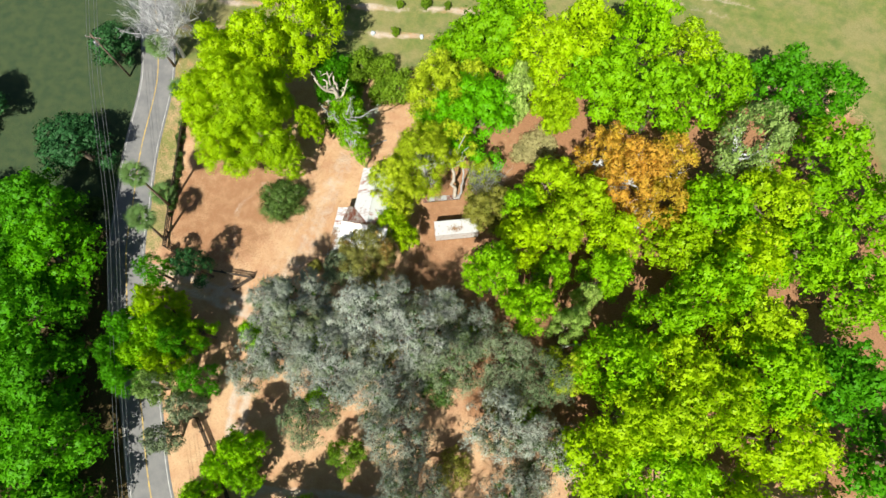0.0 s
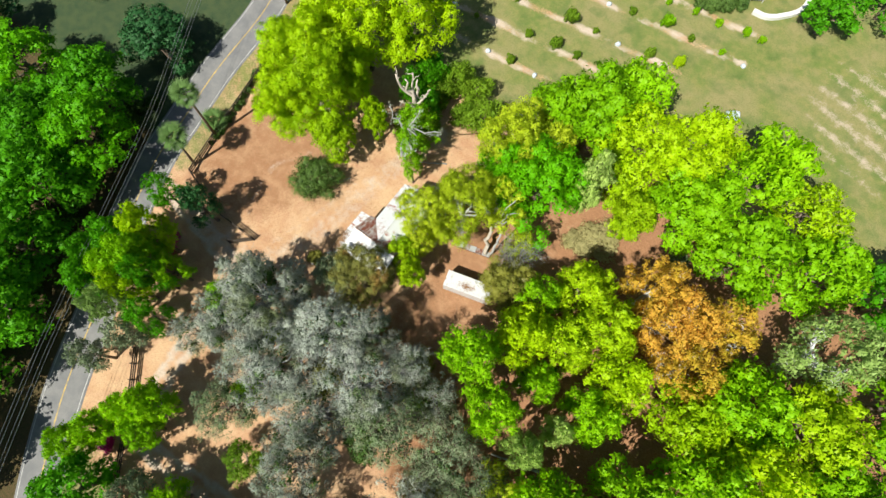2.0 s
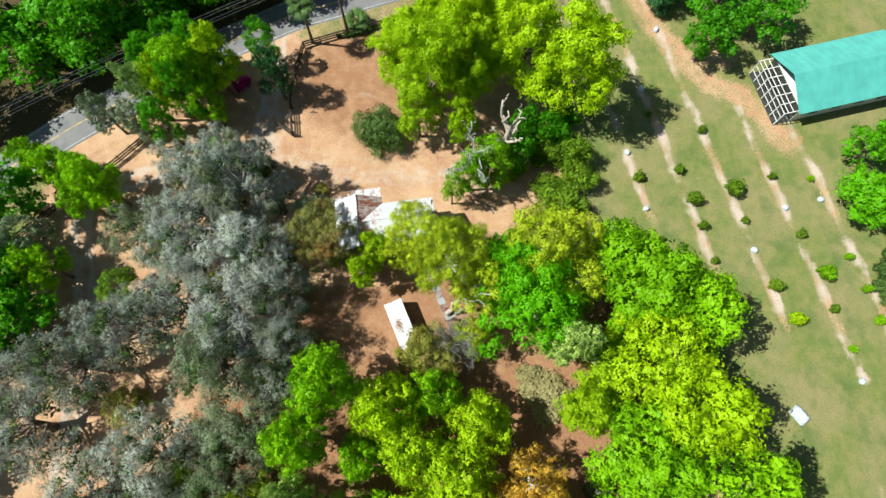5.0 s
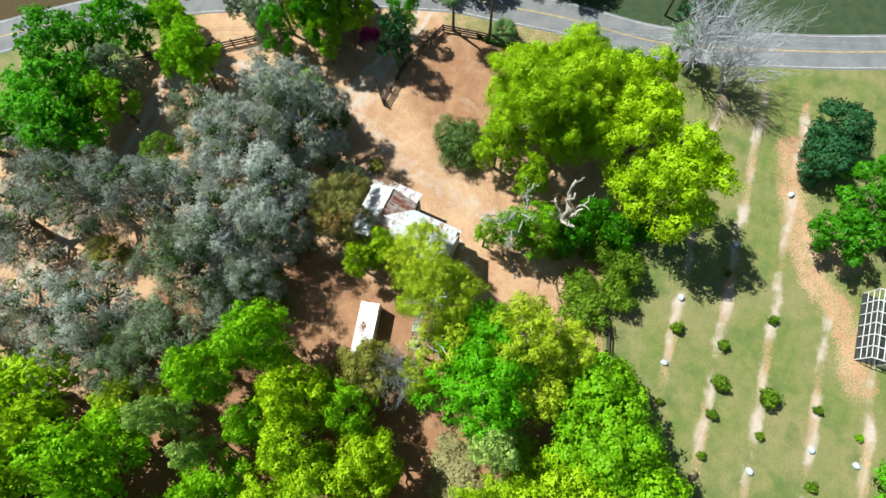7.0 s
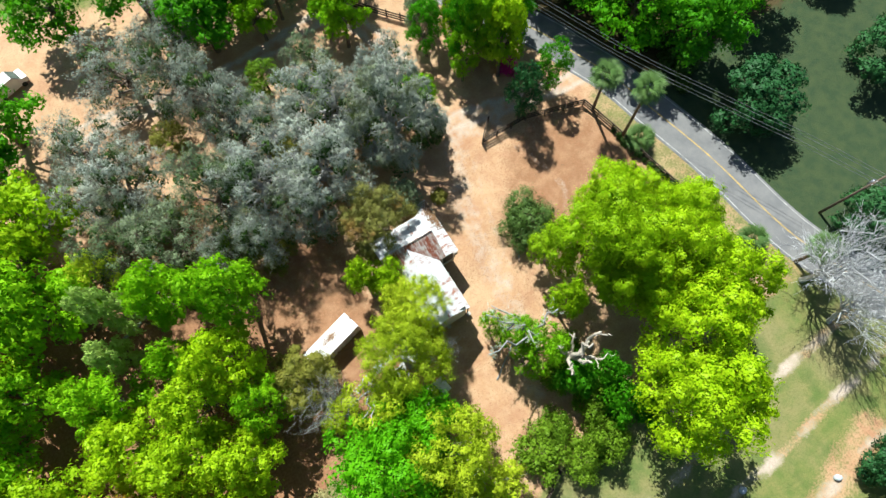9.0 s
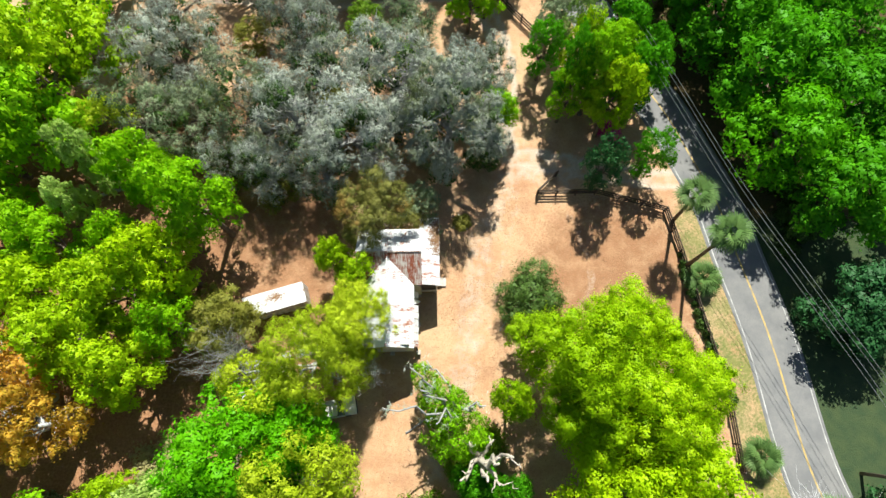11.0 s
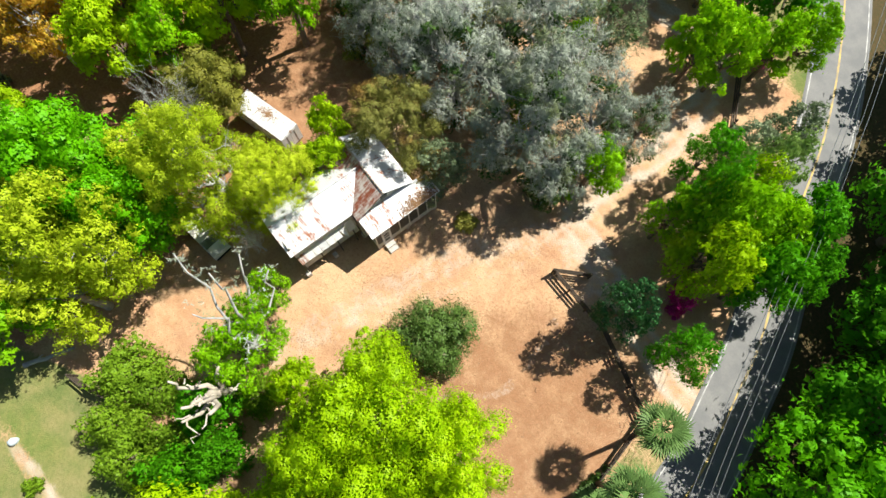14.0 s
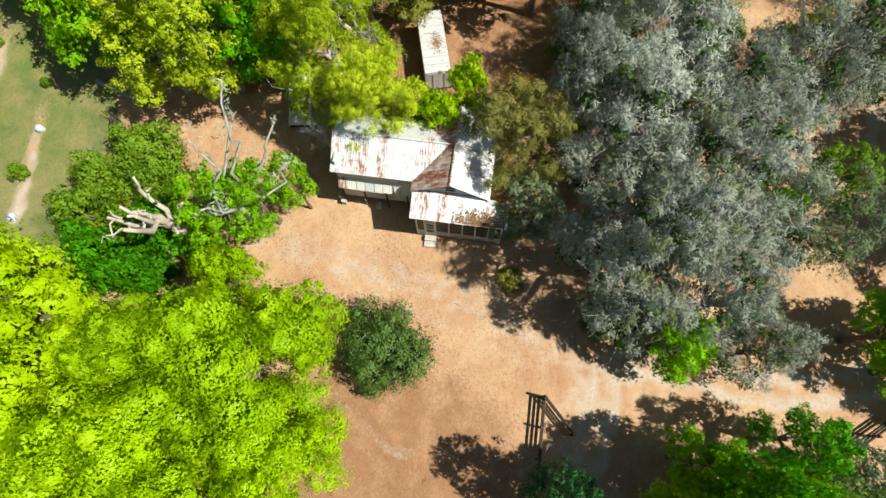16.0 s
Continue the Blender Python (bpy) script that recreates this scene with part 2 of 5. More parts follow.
    # Tree shade across the road is painted in as near-black litter.
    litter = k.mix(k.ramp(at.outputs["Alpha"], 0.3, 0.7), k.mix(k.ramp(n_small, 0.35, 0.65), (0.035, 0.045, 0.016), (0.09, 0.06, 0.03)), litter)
    rag = k.math("ADD", k.math("MULTIPLY", n_small, 0.5), k.math("MULTIPLY", n_mid, 0.5))
    edge = k.ramp(rag, 0.3, 0.7, -0.28, 0.28)

    def mask(socket):
        return k.ramp(k.math("ADD", socket, edge), 0.36, 0.64)

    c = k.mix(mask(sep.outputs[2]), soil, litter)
    c = k.mix(mask(sep.outputs[0]), c, grass)
    c = k.mix(mask(sep.outputs[1]), c, sand)
    c = k.mix(k.ramp(n_fine, 0.35, 0.7, 0.0, 0.35), c, (0.12, 0.07, 0.04))
    k.colour(c)
    k.bump(k.math("ADD", n_fine, k.math("MULTIPLY", n_small, 1.5)), 0.6, 0.08)
    return k.m


def road_material():
    k = Mat("worn_asphalt", 0.85, 0.25)
    pos = k.place(False)
    a, b = k.noise(0.5, 4, pos), k.noise(9.0, 4, pos)
    c = k.mix(k.ramp(a, 0.35, 0.65), (0.14, 0.143, 0.147), (0.19, 0.19, 0.188))
    c = k.mix(k.ramp(b, 0.4, 0.7, 0, 0.4), c, (0.12, 0.12, 0.12))
    k.colour(c)
    k.bump(b, 0.3, 0.01)
    return k.m


# ---- building blocks ----
def mesh_of(name, verts, faces, mat=None, smooth=False):
    me = bpy.data.meshes.new(name)
    me.from_pydata([tuple(map(float, v)) for v in verts], [], [tuple(map(int, f)) for f in faces])
    me.update()
    if mat:
        me.materials.append(mat)
    if smooth:
        me.polygons.foreach_set("use_smooth", [True] * len(me.polygons))
    return me


def part(name, me, parent, mat=None, label=""):
    """One mesh object under a thing or a part."""
    ob = new(name, me)
    if mat:
        if not me.materials:
            me.materials.append(mat)
        ob.material_slots[0].link = "OBJECT"
        ob.material_slots[0].material = mat
    ob.parent = parent
    if label:
        ob["label"] = label
    return ob


def thing(name, label, category, m=None, group="", kind=""):
    ob = new(name)
    if m is not None:
        ob.matrix_basis = m
    return tagged(ob, label, category, group, kind)


def box(x0, y0, z0, x1, y1, z1, bevel=0.0):
    """A box as verts and faces; bevel cuts its upright edges."""
    b = min(bevel, (x1 - x0) * 0.45, (y1 - y0) * 0.45)
    if b <= 0:
        v = [(x, y, z) for z in (z0, z1) for x, y in ((x0, y0), (x1, y0), (x1, y1), (x0, y1))]
        return v, [(3, 2, 1, 0), (4, 5, 6, 7), (0, 1, 5, 4), (1, 2, 6, 5), (2, 3, 7, 6), (3, 0, 4, 7)]
    ring = [(x0 + b, y0), (x1 - b, y0), (x1, y0 + b), (x1, y1 - b), (x1 - b, y1), (x0 + b, y1), (x0, y1 - b), (x0, y0 + b)]
    v = [(x, y, z) for z in (z0, z1) for x, y in ring]
    f = [tuple(range(7, -1, -1)), tuple(range(8, 16))] + [(i, (i + 1) % 8, 8 + (i + 1) % 8, 8 + i) for i in range(8)]
    return v, f


def join(pieces):
    verts, faces = [], []
    for v, f in pieces:
        n = len(verts)
        verts += list(v)
        faces += [tuple(i + n for i in q) for q in f]
    return verts, faces


def tube(points, radii, sides=7):
    """A tapered round limb along points."""
    verts, faces = [], []
    pts = [Vector(p) for p in points]
    for i, p in enumerate(pts):
        d = (pts[min(i + 1, len(pts) - 1)] - pts[max(i - 1, 0)]).normalized()
        a = d.cross(Vector((0.3, 0.9, 0.2))).normalized()
        b = d.cross(a)
        for s in range(sides):
            t = 2 * math.pi * s / sides
            verts.append(p + radii[i] * (a * math.cos(t) + b * math.sin(t)))
    for i in range(len(pts) - 1):
        for s in range(sides):
            q = (s + 1) % sides
            faces.append((i * sides + s, i * sides + q, (i + 1) * sides + q, (i + 1) * sides + s))
    faces.append(tuple(range(sides - 1, -1, -1)))
    faces.append(tuple(range((len(pts) - 1) * sides, len(pts) * sides)))
    return verts, faces


def crooked(rng, a, b, r0, r1, steps=5, wild=0.12, sides=6):
    """A limb from a to b with kinks."""
    a, b = np.array(a, float), np.array(b, float)
    reach = np.linalg.norm(b - a)
    pts, rad = [], []
    for i in range(steps + 1):
        t = i / steps
        off = rng.normal(0, wild * reach * 0.5, 3) * math.sin(math.pi * t)
        pts.append(a + (b - a) * t + off)
        rad.append(r0 + (r1 - r0) * t)
    return tube(pts, rad, sides)


def cards(pos, normal, length, width, rng, lean=0.6, hang=0.0, along=False, crisp=0.32):
    """Leaves as small triangles, in arrays: where they sit, which way they face. along: strands that stand out from their tuft."""
    n = len(pos)
    out = normal / (np.linalg.norm(normal, axis=1)[:, None] + 1e-9)
    nor = out + rng.normal(0, lean, (n, 3))
    nor /= np.linalg.norm(nor, axis=1)[:, None] + 1e-9
    if along:
        t = out + rng.normal(0, 0.8, (n, 3))
        t[:, 2] -= hang
        nor = np.cross(t, np.cross(out + [0, 0, 0.8], t + [0.01, 0.02, 0])) + rng.normal(0, 0.2, (n, 3))
        nor /= np.linalg.norm(nor, axis=1)[:, None] + 1e-9
    else:
        t = np.cross(nor, rng.normal(0, 1, (n, 3)))
        t[:, 2] -= hang
    t /= np.linalg.norm(t, axis=1)[:, None] + 1e-9
    b = np.cross(nor, t)
    b /= np.linalg.norm(b, axis=1)[:, None] + 1e-9
    ln = (length * rng.uniform(0.65, 1.3, n))[:, None] / 2
    wd = (width * rng.uniform(0.7, 1.3, n))[:, None] / 2
    tri = np.stack([pos - t * ln * 0.8 + b * wd, pos - t * ln * 0.8 - b * wd, pos + t * ln], 1)
    face = np.cross(tri[:, 1] - tri[:, 0], tri[:, 2] - tri[:, 0])
    back = (face * (out + [0, 0, 0.5])).sum(1) < 0
    tri[back] = tri[back][:, ::-1]
    face[back] *= -1
    face /= np.linalg.norm(face, axis=1)[:, None] + 1e-9
    soft = out * (0.55 if along else 0.95) + face * (0.8 if along else crisp)
    soft /= np.linalg.norm(soft, axis=1)[:, None] + 1e-9
    return np.concatenate([tri, np.repeat(soft[:, None, :], 3, 1)], 2).reshape(-1, 6)


def leaf_mesh(name, verts, corners=3):
    """Loose leaves as one mesh; where normals come along they round the tufts."""
    me = bpy.data.meshes.new(name)
    verts = np.asarray(verts, np.float32)
    n = len(verts) // corners
    me.vertices.add(n * corners)
    me.vertices.foreach_set("co", verts[:, :3].ravel())
    me.loops.add(n * corners)
    me.loops.foreach_set("vertex_index", np.arange(n * corners, dtype=np.int32))
    me.polygons.add(n)
    me.polygons.foreach_set("loop_start", np.arange(0, n * corners, corners, dtype=np.int32))
    me.update(calc_edges=True)
    if verts.shape[1] == 6:
        me.polygons.foreach_set("use_smooth", [True] * n)
        me.normals_split_custom_set_from_vertices(verts[:, 3:].tolist())
    return me


def lobes_dome(rng, radius, z0, z1, count, size=(0.30, 0.42), drop=0.09, ragged=0.0):
    """Rounded masses of a crown, spread over a dome."""
    out = []
    p1, p2 = rng.uniform(0, 6.28, 2)
    for i in range(count):
        a = i * 2.39996 + rng.uniform(-0.35, 0.35)
        if ragged and i > 3 and rng.uniform() < ragged:
            continue
        rr = radius * 0.82 * math.sqrt((i + 0.4) / count) * (1 + 0.17 * math.sin(2 * a + p1) + 0.13 * math.sin(3 * a + p2) + 0.09 * math.sin(7 * a - p1))
        s = radius * rng.uniform(*size) * (1.0 - 0.15 * rr / radius)
        top = z1 - (z1 - z0) * 0.62 * (rr / radius) ** 2 + rng.uniform(-drop, 0.05) * (z1 - z0)
        out.append((rr * math.cos(a), rr * math.sin(a), top - s * 0.8, s))
    for i in range(max(3, count // 3)):
        a = i * 2.1 + rng.uniform(0, 1.2)
        rr = radius * rng.uniform(0.45, 0.8)
        s = radius * rng.uniform(0.22, 0.32)
        out.append((rr * math.cos(a), rr * math.sin(a), z0 + (z1 - z0) * rng.uniform(0.05, 0.3), s))
    return out


def lobe_leaves(rng, lobes, per_area, length, width, lean=0.65, hang=0.0, shell=0.35, floor=-0.5, flat=0.8, knots=26, along=False, inner=0.62):
    """Leaves over the masses, gathered in tufts so that the outline is uneven."""
    quads = []
    for x, y, z, r in lobes:
        tufts = rng.normal(0, 1, (knots, 3))
        tufts /= np.linalg.norm(tufts, axis=1)[:, None]
        n = int(per_area * 4 * math.pi * r * r * 0.7)
        d = tufts[rng.integers(0, knots, n)] + rng.normal(0, 0.34, (n, 3))
        d /= np.linalg.norm(d, axis=1)[:, None]
        d = d[d[:, 2] > floor + rng.uniform(-0.2, 0.2, len(d))]
        swell = 1.0 + 0.16 * np.cos(np.linalg.norm(d[:, None, :] - tufts[None, :8], axis=2).min(1) * 5.0)
        rad = r * swell * (1 - shell * rng.uniform(0, 1, len(d)) ** 2.2)
        pos = d * rad[:, None] * np.array([1, 1, flat]) + np.array([x, y, z])
        keep = np.ones(len(pos), bool)
        for ox, oy, oz, orad in lobes:
            if (ox, oy, oz) != (x, y, z):
                keep &= np.linalg.norm((pos - np.array([ox, oy, oz])) / np.array([1, 1, flat]), axis=1) > orad * inner
        quads.append(cards(pos[keep], d[keep], length, width, rng, lean, hang, along))
    return np.concatenate(quads)


def spray_leaves(rng, lobes, per_area, length, width, spread=0.34, flat=0.75, floor=-0.3, crisp=0.2, upward=0.3, inner=0.7, hang=0.0, along=False):
    """Leaves in many small flattened sprays at the ends of the twigs, with soft edges and gaps between them."""
    out = []
    centres = np.array([q[:3] for q in lobes])
    sizes = np.array([q[3] for q in lobes])
    squash = np.array([1, 1, flat])
    for j, (x, y, z, r) in enumerate(lobes):
        k = max(8, int(6.0 * r * r / (spread * spread)))
        d = rng.normal(0, 1, (k, 3))
        d /= np.linalg.norm(d, axis=1)[:, None]
        d = d[d[:, 2] > floor + rng.uniform(-0.25, 0.15, k)]
        c = d * (r * (1.12 - 0.5 * rng.uniform(0, 1, len(d)) ** 1.6))[:, None] * squash + [x, y, z]
        gap = np.linalg.norm((c[:, None, :] - centres[None]) / squash, axis=2) / sizes[None]
        gap[:, j] = 9
        keep = gap.min(1) > inner
        d, c = d[keep], c[keep]
        if not len(c):
            continue
        m = max(5, int(per_area * 8.0 * r * r / k))
        size = spread * rng.uniform(0.55, 1.4, len(c))
        who = np.repeat(np.arange(len(c)), rng.integers(max(2, m // 2), m + m // 2 + 1, len(c)))
        off = rng.normal(0, 0.54, (len(who), 3)) * [1, 1, 0.6 if along else 0.32] * size[who][:, None]
        off[:, 2] -= 0.35 * np.hypot(off[:, 0], off[:, 1])
        tilt = d * 0.85 + [0, 0, upward] + rng.normal(0, 0.26, d.shape)
        tilt = tilt[who] + off / size[who][:, None] * 0.85
        out.append(cards(c[who] + off, off / size[who][:, None] + d[who] * 0.6 if along else tilt, length, width, rng, 0.55 if along else 0.3, hang, along, crisp))
    return np.concatenate(out)


CROWNS = {}


def crown_meshes(kind, variant, grade=1):
    """Trunk, limbs and crown of one sort, 13 m high and 5 m in radius, built once for each variant."""
    key = (kind, variant, grade)
    more, less = ((0.56, 1.12), (1.05, 0.92), (2.0, 0.68), (5.4, 0.41))[grade]
    if key in CROWNS:
        return CROWNS[key]
    rng = np.random.default_rng(100 * variant + sum(map(ord, kind)))
    limbs, inner_leaves = [], None
    if kind == "broad":
        lobes = lobes_dome(rng, 5.0, 4.2, 13.0, 38, (0.145, 0.285), 0.30, 0.14)
        leaves = spray_leaves(rng, lobes, 40.0 * more, 0.44 * less, 0.31 * less, 0.52, 0.66)
        bole = 5.0
    elif kind == "airy":
        lobes = lobes_dome(rng, 5.0, 4.0, 13.0, 44, (0.11, 0.22), 0.24, 0.18)
        leaves = spray_leaves(rng, lobes, 42.0 * more, 0.37 * less, 0.24 * less, 0.40, 0.8, -0.5, 0.25)
        bole = 4.5
    elif kind == "mossy":
        lobes = lobes_dome(rng, 5.0, 3.2, 13.0, 38, (0.11, 0.21), 0.40, 0.2)
        leaves = spray_leaves(rng, lobes, 84.0 * more ** 0.6, 0.30, 0.055, 0.30, 0.9, -0.15, 0.5, 0.3, 0.72, 0.8, True)
        # Lower leaves in a dark colour that supplies the shade of the gaps.
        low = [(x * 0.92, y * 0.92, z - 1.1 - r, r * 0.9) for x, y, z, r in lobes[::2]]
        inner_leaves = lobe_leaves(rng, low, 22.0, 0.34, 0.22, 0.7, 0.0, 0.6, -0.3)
        bole = 4.2
    elif kind == "dense":
        lobes = lobes_dome(rng, 5.0, 1.5, 13.0, 22, (0.26, 0.36), 0.12)
        leaves = spray_leaves(rng, lobes, 28.0 * more, 0.46 * less, 0.32 * less, 0.46, 0.8, -0.9)
        bole = 4.0
    else:
        lobes = lobes_dome(rng, 5.0, 5.0, 13.0, 14, (0.2, 0.3))
        leaves = None
        bole = 4.0
    lean = rng.normal(0, 0.35, 2)
    fork = np.array([lean[0], lean[1], bole])
    trunk = tube([(0, 0, -0.3), (lean[0] * 0.2, lean[1] * 0.2, 0.5), (lean[0] * 0.6, lean[1] * 0.6, bole * 0.5), fork, fork + [0.1, 0.1, 1.2]], [q * (0.6 if kind == "bare" else 1.0) for q in (0.55, 0.42, 0.36, 0.32, 0.24)], 9)
    picks = sorted(lobes, key=lambda q: -q[3])[:{"mossy": 24, "airy": 16}.get(kind, 7)] if kind != "bare" else lobes
    twigs = []
    for x, y, z, r in picks:
        if kind == "bare":
            tip = np.array([x, y, z + r * 0.3])
            root = fork + [0, 0, rng.uniform(-1.6, 0.8)]
            limbs.append(crooked(rng, root, tip, 0.10, 0.03, 6, 0.14))
            out = (tip - root) / np.linalg.norm(tip - root)
            for j in range(12):
                a = root + (tip - root) * rng.uniform(0.3, 1.0)
                e = a + out * rng.uniform(0.4, 1.5) + rng.normal(0, 0.75, 3) + [0, 0, 0.4]
                twigs.append(crooked(rng, a, e, 0.024, 0.010, 4, 0.2, 3))
                for k in range(7):
                    s = a + (e - a) * rng.uniform(0.25, 1.0)
                    d = e - a + rng.normal(0, 0.7, 3)
                    twigs.append(crooked(rng, s, s + d * rng.uniform(0.35, 0.8), 0.012, 0.005, 2, 0.25, 3))
            continue
        limbs.append(crooked(rng, fork + [0, 0, rng.uniform(-0.6, 0.4)], (x, y, z + r * (0.3 if kind != "mossy" else 0.75)), 0.20 if len(limbs) < 7 else 0.055, 0.05 if len(limbs) < 7 else 0.018, 6, 0.16, 6 if len(limbs) < 7 else 4))
        if kind in ("mossy", "airy"):
            for j in range(15 if kind == "mossy" else 7):
                e = np.array([x, y, z]) + rng.normal(0, 1, 3) * r * 0.62 + [0, 0, r * 0.5]
                twigs.append(crooked(rng, (x, y, z + r * 0.3), e, 0.026, 0.008, 3, 0.3, 3))
    limb_meshes = [mesh_of("limb", *q, smooth=True) for q in limbs]
    if twigs:
        limb_meshes.append(mesh_of("branchwork", *join(twigs), smooth=True))
    CROWNS[key] = (mesh_of("trunk", *trunk, smooth=True), limb_meshes, leaf_mesh("crown", leaves) if leaves is not None else None, leaf_mesh("inner_crown", inner_leaves) if inner_leaves is not None else None)
    return CROWNS[key]


COUNT = {"tree": 0}


def tree(kind, leaf, x, y, height, radius, name, label, group="", bark=None):
    COUNT["tree"] += 1
    n = COUNT["tree"]
    off = math.hypot(x - 6, y + 2)
    grade = 0 if (off > 44 and x < 25) or radius < 1.6 else 3 if off < 18 and radius > 3.4 else 2 if off < 25 and radius > 3.2 else 1
    trunk, limbs, crown, inner = crown_meshes(kind, n % (4 if kind in ("broad", "mossy") else 3), grade)
    m = pose(x, y, 0, 0, 0, (n * 77) % 360) @ Matrix.Diagonal((radius / 5.0, radius / 5.0, height / 13.0, 1))
    root = thing(name, label, "tree", m, group)
    wood = bark or BARK
    part("trunk", trunk, root, wood)
    for q in limbs:
        name = "branchwork" if q.name.startswith("branchwork") else "limb"
        ob = part(name, q, root, wood)
        if name == "branchwork":
            ob["kind"] = "stuff"
    if crown:
        part("crown", crown, root, LEAF[leaf])
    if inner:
        part("inner_crown", inner, root, LEAF["under"], "oak leaves under the moss, coloured dark for crown shade")
    return root


BUSHES = {}


def bush(leaf, x, y, height, radius, name, label, category="bush", group="", fine=False):
    """A rounded shrub whose leaves reach the ground."""
    COUNT["tree"] += 1
    n = COUNT["tree"]
    key = (fine, n % 3) if fine < 2 else (fine, 0)
    if key not in BUSHES:
        rng = np.random.default_rng(900 + n % 3 + 10 * int(fine))
        lobes = [(0, 0, 0.6, 0.46), (0.1, 0.05, 0.85, 0.26)]
        for i in range(20):
            a, rr = i * 2.4 + rng.uniform(-0.3, 0.3), rng.uniform(0.25, 0.64)
            lobes.append((rr * math.cos(a), rr * math.sin(a), rng.uniform(0.2, 0.95 - 0.5 * rr * rr), rng.uniform(0.19, 0.31)))
        leaves = spray_leaves(rng, lobes, (260.0, 640.0, 2600.0)[int(fine)], (0.13, 0.08, 0.042)[int(fine)], (0.085, 0.052, 0.026)[int(fine)], 0.10, 0.9, -0.95, 0.4, 0.2, 0.6)
        stems = join([crooked(rng, (0, 0, -0.05), (q[0], q[1], q[2]), 0.035, 0.012, 4, 0.2, 5) for q in lobes[:6]])
        BUSHES[key] = (mesh_of("branchwork", *stems, smooth=True), leaf_mesh("foliage", leaves))
    m = pose(x, y, 0, 0, 0, (n * 61) % 360) @ Matrix.Diagonal((radius, radius, height / 1.15, 1))
    root = thing(name, label, category, m, group)
    part("branchwork", BUSHES[key][0], root, BARK)["kind"] = "stuff"
    part("foliage", BUSHES[key][1], root, LEAF[leaf])
    return root


# ---- ground, road, tracks ----
ROAD = [(-40, 98), (-20, 80), (-3, 64), (7.5, 53), (16, 41.5), (22, 30), (26.8, 22), (29.2, 16.5), (31.6, 10.5), (33.0, 4.5), (34.4, -1), (35.4, -6), (36.8, -15.5), (38.9, -22), (42.8, -31), (48, -42), (57, -58), (90, -110)]
FENCE = [(12.1, 11.2), (18.4, 11.4), (25.7, 9.5), (26.8, 4.9), (28.5, -3.5), (29.7, -9), (30.2, -16.5)]
TRACK = [(28.5, 13.2), (22, 13.8), (14, 15.2), (9.5, 16.2), (8.2, 20), (9.0, 26), (7.6, 33), (4, 38), (-6, 37), (-15, 36.5), (-30, 38)]


def bend(points, steps=8):
    """A smooth line through points."""
    p = np.array(points, float)
    p = np.vstack([2 * p[0] - p[1], p, 2 * p[-1] - p[-2]])
    out = []
    for i in range(1, len(p) - 2):
        for s in range(steps):
            t = s / steps
            out.append(0.5 * (2 * p[i] + (p[i + 1] - p[i - 1]) * t + (2 * p[i - 1] - 5 * p[i] + 4 * p[i + 1] - p[i + 2]) * t * t + (3 * p[i] - p[i - 1] - 3 * p[i + 1] + p[i + 2]) * t ** 3))
    out.append(p[-2])
    return np.array(out)


def away(x, y, line):
    """The distance from grid points to a line."""
    best = np.full(x.shape, 1e9)
    for a, b in zip(line[:-1], line[1:]):
        d = b - a
        t = np.clip(((x - a[0]) * d[0] + (y - a[1]) * d[1]) / (d @ d), 0, 1)
        best = np.minimum(best, np.hypot(x - a[0] - t * d[0], y - a[1] - t * d[1]))
    return best


def rise(a, b, v):
    t = np.clip((v - a) / (b - a), 0, 1)
    return t * t * (3 - 2 * t)


ROW_AT, ROW_DIR = (-32.3, -37.5, -42.9, -48.8, -54.6), (0.988, 0.156)
ROW_SPAN = ((-10, 32), (-18, 32), (-26, 30), (-34, 4), (-34, 0))


